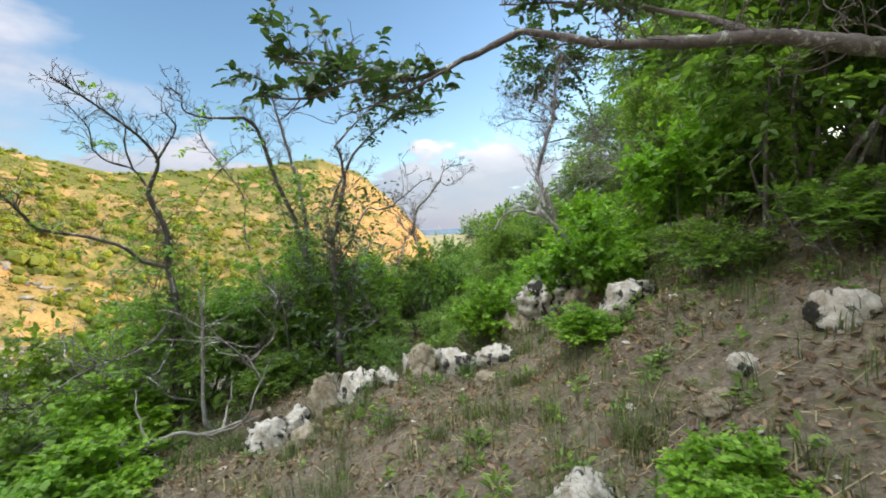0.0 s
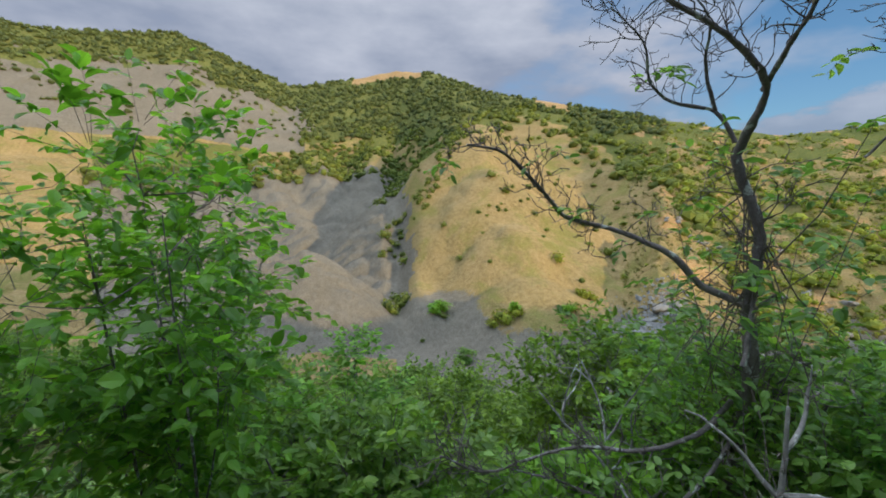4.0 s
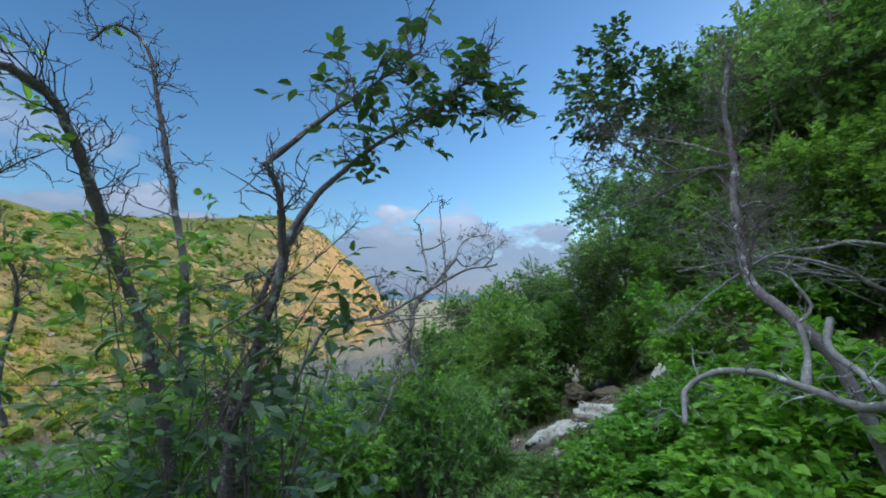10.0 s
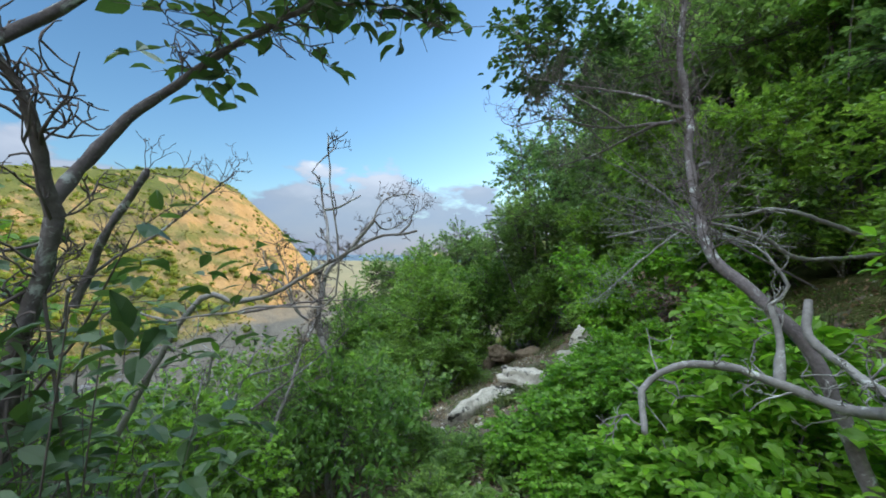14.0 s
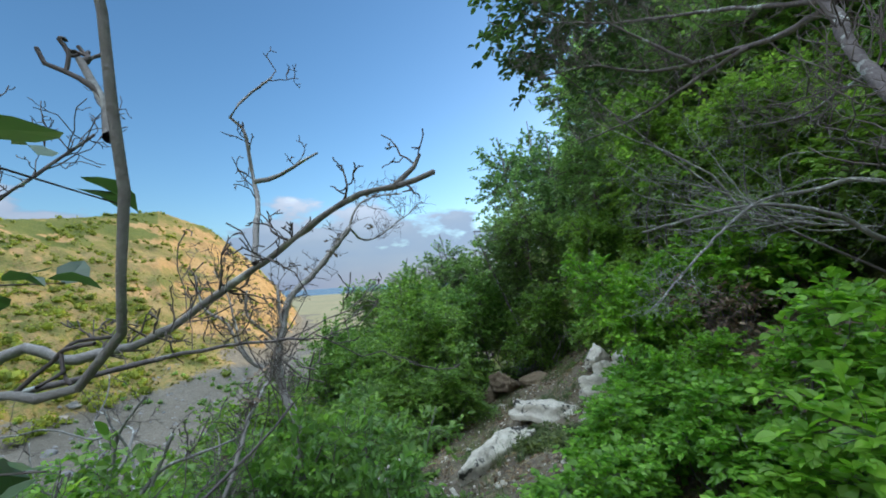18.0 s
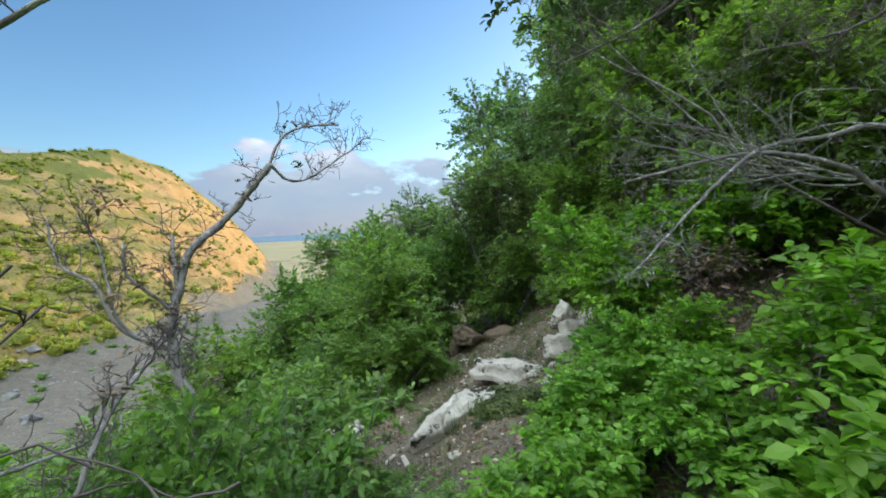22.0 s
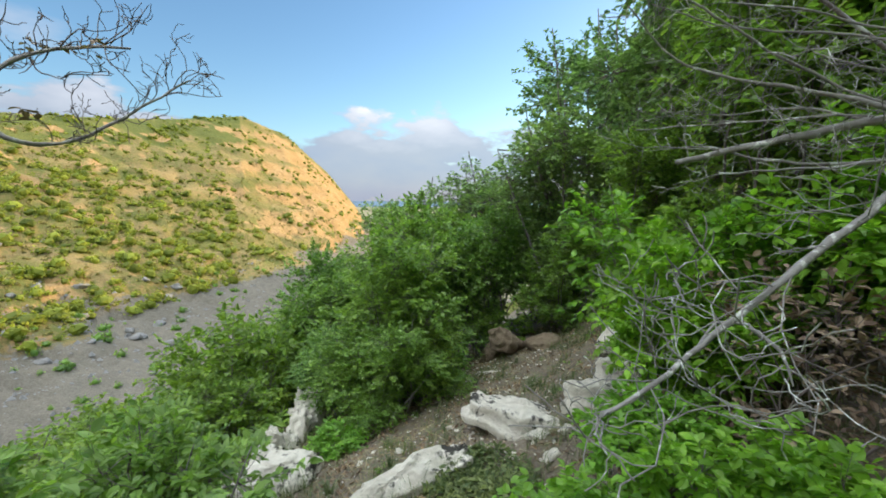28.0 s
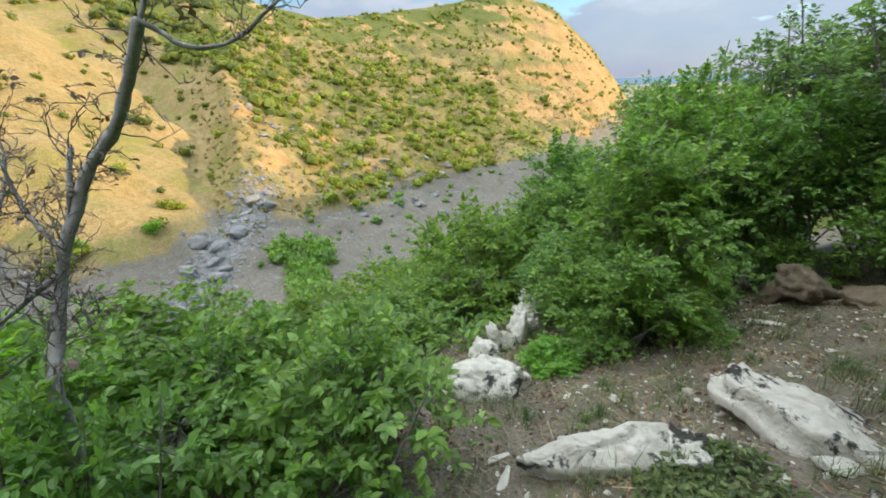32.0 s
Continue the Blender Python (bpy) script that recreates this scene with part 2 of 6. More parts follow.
M_HILL = hillside()
M_LEDGE = surface("grey_ledge_rock", [(0.3, (0.14, 0.135, 0.125)), (0.5, (0.29, 0.28, 0.26)), (0.75, (0.44, 0.43, 0.40))],
                  [(0.3, (0.2, 0.19, 0.18)), (0.7, (0.36, 0.35, 0.33))], (1.6, 0.3), bump=(1.0, 0.3))
M_FELL = surface("bushy_green_slope", [(0.3, (0.05, 0.07, 0.02)), (0.55, (0.13, 0.145, 0.04)), (0.75, (0.28, 0.25, 0.09))],
                 [(0.3, (0.09, 0.12, 0.03)), (0.7, (0.22, 0.22, 0.06))], (0.35, 0.03), bump=(1.0, 1.5))
M_PLAIN = surface("coastal_plain", [(0.3, (0.2, 0.19, 0.1)), (0.7, (0.36, 0.31, 0.18))],
                  [(0.3, (0.18, 0.19, 0.1)), (0.7, (0.34, 0.29, 0.17))], (0.05, 0.006), bump=(0.2, 1))
M_LIME = surface("weathered_limestone", [(0.24, (0.17, 0.155, 0.135)), (0.38, (0.54, 0.51, 0.43)), (0.7, (0.77, 0.73, 0.62))],
                 [(0.3, (0.47, 0.42, 0.33)), (0.5, (0.75, 0.71, 0.60))], (18, 4), bump=(1.0, 0.04),
                 spots=(6, 0.55, 0.61, (0.06, 0.057, 0.05)))
M_PITTED = surface("pitted_limestone", [(0.3, (0.16, 0.145, 0.12)), (0.42, (0.54, 0.51, 0.45)), (0.65, (0.80, 0.77, 0.70))],
                   [(0.35, (0.36, 0.28, 0.18)), (0.5, (0.84, 0.81, 0.73))], (22, 6), bump=(1.0, 0.04), spots=(8, 0.51, 0.56, (0.055, 0.052, 0.045)))
M_MOSSROCK = surface("mossy_rock", [(0.3, (0.10, 0.08, 0.05)), (0.45, (0.36, 0.30, 0.21)), (0.7, (0.70, 0.65, 0.54))],
                     [(0.35, (0.26, 0.20, 0.12)), (0.6, (0.62, 0.57, 0.46))], (20, 5), bump=(1.0, 0.04), spots=(6, 0.5, 0.58, (0.13, 0.125, 0.035)))
M_BROWNROCK = surface("brown_sandstone", [(0.3, (0.085, 0.063, 0.043)), (0.55, (0.190, 0.147, 0.095)), (0.75, (0.323, 0.284, 0.199))],
                      [(0.3, (0.123, 0.089, 0.057)), (0.7, (0.257, 0.210, 0.142))], (20, 3), bump=(0.9, 0.03))
M_BARK = surface("dark_bark", [(0.3, (0.072, 0.064, 0.067)), (0.55, (0.207, 0.181, 0.180)), (0.75, (0.399, 0.374, 0.367))],
                 [(0.3, (0.096, 0.081, 0.080)), (0.7, (0.239, 0.212, 0.200))], (70, 9), bump=(0.9, 0.006),
                 spots=(14, 0.56, 0.63, (0.510, 0.536, 0.500)))
M_DEADWOOD = surface("bleached_deadwood", [(0.3, (0.16, 0.145, 0.13)), (0.55, (0.34, 0.32, 0.295)), (0.75, (0.54, 0.52, 0.48))],
                     [(0.3, (0.2, 0.18, 0.165)), (0.7, (0.45, 0.43, 0.4))], (60, 8), bump=(0.9, 0.006),
                     spots=(11, 0.58, 0.66, (0.62, 0.63, 0.58)))
M_LICHEN = surface("lichen_twig", [(0.3, (0.13, 0.12, 0.11)), (0.55, (0.27, 0.26, 0.24)), (0.75, (0.44, 0.44, 0.41))],
                   [(0.3, (0.16, 0.15, 0.14)), (0.7, (0.36, 0.35, 0.33))], (45, 9), bump=(0.8, 0.004), spots=(18, 0.56, 0.62, (0.60, 0.62, 0.57)))
M_TWIG = surface("twig_bark", [(0.3, (0.08, 0.065, 0.06)), (0.7, (0.22, 0.19, 0.175))],
                 [(0.3, (0.1, 0.08, 0.075)), (0.7, (0.19, 0.165, 0.15))], (40, 6), bump=(0.4, 0.003))
L_BRIGHT = leaf_material("bright_spring_leaf", (0.13, 0.26, 0.022), (0.26, 0.45, 0.05), 0.5)
L_MID = leaf_material("mid_green_leaf", (0.125, 0.22, 0.046), (0.255, 0.385, 0.09), 0.5)
L_DARK = leaf_material("dark_oak_leaf", (0.13, 0.215, 0.10), (0.25, 0.36, 0.175), 0.5, 0.42)
# leaves over the path: their backlit darkness is put into the colour
L_OAK = leaf_material("backlit_dark_oak_leaf", (0.055, 0.10, 0.042), (0.115, 0.185, 0.075), 0.3, 0.4)
L_FELLBUSH = leaf_material("upper_slope_bush_leaf", (0.075, 0.10, 0.03), (0.155, 0.18, 0.05), 0.3, 0.85)
L_HILLBUSH = leaf_material("slope_bush_leaf", (0.088, 0.12, 0.02), (0.205, 0.24, 0.038), 0.34, 0.8)
L_FAR = leaf_material("hillside_bush_leaf", (0.14, 0.17, 0.018), (0.33, 0.355, 0.04), 0.38, 0.8)
L_SLOPE = leaf_material("valley_bush_leaf", (0.12, 0.20, 0.028), (0.25, 0.36, 0.06), 0.5)
L_HERB = leaf_material("low_herb_leaf", (0.10, 0.19, 0.045), (0.22, 0.34, 0.09), 0.45)
L_LITTER = leaf_material("dead_brown_leaf", (0.11, 0.062, 0.04), (0.31, 0.215, 0.155), 0.15, 0.8)
L_GRASS = leaf_material("grass_blade", (0.05, 0.085, 0.03), (0.15, 0.19, 0.075), 0.3, 0.6)
L_TUSSOCK = leaf_material("dry_tussock", (0.16, 0.15, 0.05), (0.33, 0.28, 0.10), 0.3, 0.8)
L_STRAW = leaf_material("dry_straw", (0.2, 0.16, 0.1), (0.36, 0.31, 0.2), 0.2, 0.7)

# ---- the land ----
EYE0 = 1.5
FLOOR = -36.0
# by compass angle, degrees right of the walk's heading: skyline angle, skyline distance, valley angle
SKY_AZ = [-180, -136, -125, -113, -107, -100, -95, -88, -80, -72, -62, -55, -48, -40, -33, -28, -23, -19.5, -17]
SKY_EL = [12.0, 15.2, 17.4, 13.4, 14.6, 16.3, 16.2, 14.0, 12.8, 11.2, 9.0, 7.5, 7.9, 8.6, 9.6, 7.7, 3.2, -1.2, -5.0]
SKY_R = [520, 520, 520, 540, 540, 530, 490, 430, 395, 365, 345, 350, 375, 415, 460, 485, 510, 530, 540]
VAL_EL = [-24, -24, -23, -23, -23, -23, -24, -24, -24, -24.5, -25, -24, -22, -18, -14.5, -12, -10, -8, -6]
BASE_Y = [-40, -6, -2.6, -1.1, 0.2, 1.5, 3.0, 4.8, 6.4, 7.8, 12, 30, 100, 300]
BASE_Z = [1.0, -0.25, -0.28, -0.14, -0.05, -0.05, -0.06, -0.30, -0.62, -0.95, -1.9, -7.0, -26, -80]

RIDGE_Y = [-400, -60, 60, 130, 162, 177, 219, 240, 272, 288, 330, 355, 374, 430, 520, 700]
RIDGE_Z = [30, 40, 44, 32, 25, 22, 28, 30, 30, 26, 24, 23, 20, 14, -20, -80]


def waves(x, y, size, seed, octaves=4):
    """Smooth rolling noise of about the given size in metres, within about -1 to 1."""
    r = np.random.default_rng(seed)
    total, amp = 0 * x, 1.0
    for o in range(octaves):
        for k in range(4):
            a, ph = r.uniform(0, 2 * math.pi), r.uniform(0, 2 * math.pi)
            f = 2 * math.pi / size * r.uniform(0.7, 1.4)
            total = total + amp * 0.35 * np.sin(f * (x * math.cos(a) + y * math.sin(a)) + ph + 0.8 * np.sin(f * 0.7 * (y * math.cos(a) - x * math.sin(a)) + ph * 2))
        amp, size = amp * 0.5, size * 0.5
    return total


def near_height(x, y):
    base = np.interp(y, BASE_Y, BASE_Z)
    late = np.clip((y - 3) / 2.5, 0, 1)
    edge = 2.3 - 0.6 * late
    left = np.clip(-x, 0, None)
    drop = (0.2 + 0.12 * late) * np.minimum(left, edge) + 0.62 * np.clip(left - edge, 0, 12) + 0.45 * np.clip(left - edge - 12, 0, None)
    right = np.clip(x, 0, None)
    rise = 0.3 * np.minimum(right, 1) + 0.5 * np.clip(right - 1, 0, 7) + 0.62 * np.clip(right - 8, 0, 70) - 0.1 * np.clip(right - 85, 0, None)
    near = base - drop + rise + 0.045 * waves(x, y, 1.6, 3) + 0.25 * np.clip(np.hypot(x, y - 1) / 8 - 0.7, 0, 4) * waves(x, y, 9, 4)
    # the wooded crest of the near side, between the valley and the low sun
    crest = np.interp(y, RIDGE_Y, RIDGE_Z) - 0.62 * (np.sqrt((x - 95) ** 2 + 36) - 6)
    return np.where(x > 22, np.maximum(near, crest), near)


def spur(x, y, crest, side, soft):
    """Height of a rounded spur: its crest by (compass angle, elevation angle, distance), falling away to both sides."""
    az, el, r = np.radians(np.array(crest, float).T[0]), np.radians(np.array(crest, float).T[1]), np.array(crest, float).T[2]
    px, py, pz = r * np.sin(az), r * np.cos(az), EYE0 + r * np.tan(el)
    best = np.full(np.shape(x), -1e3)
    for k in range(len(crest) - 1):
        dx, dy = px[k + 1] - px[k], py[k + 1] - py[k]
        t = np.clip(((x - px[k]) * dx + (y - py[k]) * dy) / (dx * dx + dy * dy), 0, 1)
        d = np.hypot(x - px[k] - t * dx, y - py[k] - t * dy)
        best = np.maximum(best, pz[k] + t * (pz[k + 1] - pz[k]) - side * (np.sqrt(d * d + soft * soft) - soft))
    return best


def rounded_max(a, b, k):
    return k * np.logaddexp(a / k, b / k)


# crest angle, elevation angle and distance along each spur of the far side, with its side slope and rounding
MOUND = [(-88.5, 10.0, 275), (-88.9, 8.6, 215), (-87, 4.2, 182), (-84.5, -3, 150), (-81.5, -10, 122), (-80.5, -17, 104)]
MOUND_SIDE = [(-82, 4.6, 225), (-77.5, -1, 175), (-74, -8, 140), (-71.5, -14.5, 112)]
MOUND_EDGE = [(-89.5, 8.2, 214), (-93.2, 3.0, 190), (-96.2, -2.0, 168), (-97.8, -8.0, 142), (-95.2, -15.5, 113)]
BADLANDS = [
    ([(-131, 4.0, 335), (-128, -3, 250), (-126, -9, 198)], 0.75, 5),
    ([(-124, 4.0, 335), (-121, -2, 255), (-117, -7, 208)], 0.75, 5),
    ([(-117, 4.5, 335), (-114.5, 0, 268), (-111, -5, 220)], 0.75, 5),
    ([(-110.5, 5.5, 340), (-108.5, 1.5, 282), (-107, -4, 235), (-106, -9, 200)], 0.8, 5),
    ([(-102.5, 6.5, 345), (-103.6, -0.4, 262), (-103, -6, 222), (-101, -12.5, 165)], 0.8, 5),
    ([(-120, -8.5, 132), (-112, -6.6, 128), (-108, -11.5, 116), (-104.8, -17, 106)], 0.72, 3),
    ([(-113, -7, 128), (-111, -17.5, 101)], 0.72, 3),
    ([(-118, -8.5, 130), (-119, -17, 104)], 0.72, 3),
]
NORTH_SPUR = [(-70, 9, 335), (-58, 5.5, 300), (-49.6, 1.7, 262), (-41.2, -2.5, 232), (-35, -6, 205), (-29, -9.2, 190)]


def stretch(az):
    """How much farther off the gullied ground and the slopes behind it lie than the spur beside them."""
    return 1 + 0.3 * np.clip((-92 - az) / 8, 0, 1)


def bush_line(az):
    """How far off the bare dry slope behind the rounded spur gives way to bushes."""
    return np.interp(az, [-91, -88, -83, -76, -70, -66, -62, -58], [262, 305, 325, 284, 234, 208, 175, 90])


def far_height(x, y):
    az, r = np.degrees(np.arctan2(x, y)), np.hypot(x, y)
    top_el, top_r, val = np.interp(az, SKY_AZ, SKY_EL), np.interp(az, SKY_AZ, SKY_R), np.interp(az, SKY_AZ, VAL_EL)
    foot = (FLOOR - EYE0) / np.tan(np.radians(val))
    top = EYE0 + top_r * np.tan(np.radians(top_el))
    u = np.clip((r - foot) / (top_r - foot), 0, 1)
    ramp = FLOOR + (top - FLOOR) * u ** np.interp(az, [-66, -52, -30, -20], [1.0, 1.4, 1.4, 1.0])
    # the west: low gullied ground rising to a bench, then the upper slopes
    k = stretch(az)
    bench = np.interp(r / k, [84, 118, 150, 180, 210, 240, 262], [-36, -34, -29, -20, -7, 14, 22])
    upper = 22 + (top - 22) * np.clip((r - 262 * k) / (top_r - 262 * k), 0, 1) ** 0.9
    west = np.clip((-66 - az) / 9, 0, 1)
    h = ramp * (1 - west) + np.where(r < 262 * k, bench, upper) * west
    h = np.where(r > top_r, top - (r - top_r) * 0.35, h)
    lift = np.clip(u * 6, 0, 1) * np.clip((1 - u) * 4, 0, 1)
    h = rounded_max(h, rounded_max(spur(x, y, MOUND, 0.9, 16), np.maximum(spur(x, y, MOUND_EDGE, 1.2, 4), spur(x, y, MOUND_SIDE, 0.8, 12)), 1.5) + 0.6 * waves(x, y, 34, 19), 1.5)
    bad = np.full(np.shape(x), -1e3)
    for crest, side, soft in BADLANDS:
        bad = np.maximum(bad, spur(x, y, crest, side, soft))
    marl = np.clip((-98 - az) / 3, 0, 1) * np.clip((350 - r) / 20, 0, 1)
    h = rounded_max(h, np.where(az < -95, bad, -1e3), 1.2)
    # sharp rills down the badlands, fainter folds over the grass slopes
    h = h - marl * lift * (2.6 * (1 - np.abs(waves(x, y, 22, 18, 2))).clip(0, 1) ** 3 + 1.1 * (1 - np.abs(waves(x, y, 9, 20, 2))).clip(0, 1) ** 3)
    h = h - 5 * np.exp(-((az + 99.5) / 1.6) ** 2) * np.clip((r - 115) / 20, 0, 1) * np.clip((290 - r) / 20, 0, 1)
    h = rounded_max(h, np.where((az > -72) & (az < -24), spur(x, y, NORTH_SPUR, 0.42, 10), -1e3), 2.0)
    fold = (1 - np.abs(waves(x, y, 40, 16, 3))).clip(0, 1) ** 3
    h = h - lift * fold * 2.2 * np.clip((az + 74) / 6, 0, 1) - lift * fold * 0.6
    h = h + lift * (waves(x, y, 30, 11) * 0.5 + waves(x, y, 90, 13) * 1.2)
    # ledges of bedded rock round the nose of the hill
    ledge = np.clip((az + 47) / 10, 0, 1) * np.clip((r - 240) / 50, 0, 1) * lift
    h = h + ledge * 0.9 * np.sin((h + 0.10 * x) * 0.8 + 0.6 * waves(x, y, 120, 17))
    return np.where((az > -16.5) & (az < 179), FLOOR, np.maximum(h, FLOOR))


def height(x, y):
    x, y = np.asarray(x, float), np.asarray(y, float)
    n, f = near_height(x, y), far_height(x, y)
    k = 3.0
    far = np.clip((np.hypot(x, y) - 30) / 20, 0, 1)
    smooth = k * np.logaddexp(n / k, f / k)
    return np.where(n - f > 12, n, n * (1 - far) + smooth * far)


def at_ground(x, y):
    return float(height(np.array([x]), np.array([y]))[0])


def quad_mesh(name, verts, faces, smooth=True):
    me = bpy.data.meshes.new(name)
    verts, faces = np.asarray(verts, np.float32), np.asarray(faces, np.int32)
    k = faces.shape[1]
    me.vertices.add(len(verts))
    me.vertices.foreach_set("co", verts.ravel())
    me.loops.add(faces.size)
    me.loops.foreach_set("vertex_index", faces.ravel())
    me.polygons.add(len(faces))
    me.polygons.foreach_set("loop_start", np.arange(0, faces.size, k, dtype=np.int32))
    me.polygons.foreach_set("loop_total", np.full(len(faces), k, np.int32))
    me.polygons.foreach_set("use_smooth", np.full(len(faces), smooth))
    me.update(calc_edges=True)
    return me


def build_ground():
    n_az = 840
    radii = np.concatenate([[0.001], np.linspace(0.12, 9, 110)[0:], np.geomspace(9.2, 60, 70), np.geomspace(62, 600, 250), np.geomspace(620, 4500, 26)])
    a = np.linspace(0, 2 * np.pi, n_az, endpoint=False)
    A, R = np.meshgrid(a, radii)
    X, Y = R * np.sin(A) + 0.0, R * np.cos(A) + 0.0
    X, Y = X + 0.2 * np.exp(-R / 20), Y + 1.5 * np.exp(-R / 20)
    Z = height(X, Y)
    Z = np.where(R > 1500, np.minimum(Z, FLOOR - (R - 1500) * 0.004), Z)
    n_r = len(radii)
    i, j = np.meshgrid(np.arange(n_r - 1), np.arange(n_az), indexing="ij")
    q = np.stack([i * n_az + j, i * n_az + (j + 1) % n_az, (i + 1) * n_az + (j + 1) % n_az, (i + 1) * n_az + j], -1).reshape(-1, 4)[:, ::-1]
    me = quad_mesh("ground", np.stack([X, Y, Z], -1).reshape(-1, 3), q)
    for m in (M_SOIL, M_HILL, M_FELL, M_PLAIN):
        me.materials.append(m)
    cx, cy, cz = X.ravel(), Y.ravel(), Z.ravel()
    az, r = np.degrees(np.arctan2(cx, cy)), np.hypot(cx, cy)
    patch, q, top_r = waves(cx, cy, 60, 21), r / stretch(az), np.interp(az, SKY_AZ, SKY_R)
    # grey marl; on the western slopes its grey also stands in for shade
    marl = (az < -98.2 + 0.8 * waves(cx, cy, 22, 31)) & (az > -134) & (q < 246 + 5 * patch) & (r > 95)
    scree_floor = np.clip((FLOOR + 7 + 3 * patch - cz) / 6 + 0.5, 0, 1) * (az > -100)
    marl |= (az < -111 + 2 * patch) & (q > 278) & (q < 350 + 16 * patch)
    green = (q > np.where(az > -91, bush_line(az) + 22, 292) + 14 * patch) & (az < -66) | (az > -66) & (az < -17) & (r > top_r * 0.86) & (patch > -0.6) & (az < -33) | (q > 246) & (q < 275) & (az < -117) & (az > -133)
    near_side = (near_height(cx, cy) > FLOOR + 4) & (near_height(cx, cy) > far_height(cx, cy) + 2)
    bare = (az > -43) & (az < -17) & (r > 250) & (np.sin((cz + 0.10 * cx) * 0.8 / 2 + 0.5 * patch) + 1.4 * np.clip((az + 32) / 8, -0.7, 1) + 0.8 * patch > 0.25) & (r < top_r * 0.97)
    bare |= (az > -70) & (az < -44) & (r > 120) & (waves(cx, cy, 26, 23) > 0.7)
    bare |= (np.abs(az + 101) < 4.5) & (r > 0.955 * top_r) | (np.abs(az + 79.5) < 2) & (r > 0.95 * top_r)
    turf = np.clip((az + 74) / 8, 0, 1) * np.clip((r - bush_line(az) - 12 * patch) / 60 + 0.5, 0, 1) * (0.36 + 0.10 * waves(cx, cy, 35, 33))
    zones = np.stack([np.maximum(marl, scree_floor) * ~near_side, np.where(green & ~bare | near_side, 1.0, turf * ~bare), bare & ~near_side, 0 * az + 1], -1).astype(np.float32)
    me.attributes.new("zones", "FLOAT_COLOR", "POINT").data.foreach_set("color", zones.ravel())
    cx, cy, cz, az, r, patch = (v.reshape(n_r, n_az)[:-1].ravel() for v in (cx, cy, cz, az, r, patch))
    mat = np.where(r < 28, np.where((cx < -2.4 + 0.4 * waves(cx, cy, 2, 29)) | (cx > 2.9 + 0.4 * waves(cx, cy, 2, 30)), 2, 0), 1)
    mat = np.where((az > -16.5 + 1.2 * patch) & (az < 179) & (cz < FLOOR + 1) | (r > 600), 3, mat)
    me.polygons.foreach_set("material_index", mat.astype(np.int32))
    return tagged(new("ground", me), "steep hillside ground of brown soil, dry grass slopes and grey marl gullies", "ground", kind="structure")


ground = build_ground()


def build_sea():
    a = np.linspace(0, 2 * np.pi, 96, endpoint=False)
    v = np.concatenate([np.stack([r * np.sin(a), r * np.cos(a), 0 * a], -1) for r in (900, 4900)])
    k = np.arange(96)
    f = np.stack([k, (k + 1) % 96, (k + 1) % 96 + 96, k + 96], -1)[:, ::-1]
    me = quad_mesh("sea", v + np.array([0, 0, FLOOR - 1.2]), f)
    m, nt, bsdf = nodes_of("sea_water")
    n = noise_node(nt, 0.02, 6)
    r = ramp_node(nt, n.outputs[0], [(0.3, (0.035, 0.085, 0.14)), (0.7, (0.06, 0.13, 0.19))])
    nt.links.new(r.outputs[0], bsdf.inputs["Base Color"])
    bsdf.inputs["Roughness"].default_value = 0.25
    bumped(nt, bsdf, n.outputs[0], 0.3, 2)
    me.materials.append(m)
    return tagged(new("sea", me), "distant blue sea beyond the coastal plain", "sea", kind="structure")


sea = build_sea()

# ---- kit for growing plants and rocks ----
def part(name, me, material, parent, label=""):
    if material:
        me.materials.append(material)
    ob = new(name, me)
    ob.parent = parent
    return tagged(ob, label)


def thing(name, x, y, z, label, category, group="", kind=""):
    ob = new(name)
    ob.location = (x, y, z)
    ob.empty_display_size = 0.1
    return tagged(ob, label, category, group, kind)


def joined(chunks):
    """Stack (verts, faces) pieces into one pair."""
    vs, fs, n = [], [], 0
    for v, f in chunks:
        vs.append(v)
        fs.append(np.asarray(f) + n)
        n += len(v)
    return np.concatenate(vs), np.concatenate(fs)


def spline(pts, step):
    """Smooth line through points (Catmull-Rom), resampled about every step metres."""
    p = np.asarray(pts, float)
    p = np.concatenate([[2 * p[0] - p[1]], p, [2 * p[-1] - p[-2]]])
    out = []
    for k in range(1, len(p) - 2):
        n = max(1, int(np.linalg.norm(p[k + 1] - p[k]) / step))
        t = np.arange(n)[:, None] / n
        a, b, c, d = p[k - 1], p[k], p[k + 1], p[k + 2]
        out.append(0.5 * (2 * b + (c - a) * t + (2 * a - 5 * b + 4 * c - d) * t ** 2 + (3 * b - a - 3 * c + d) * t ** 3))
    out.append(p[-2:-1])
    return np.concatenate(out)


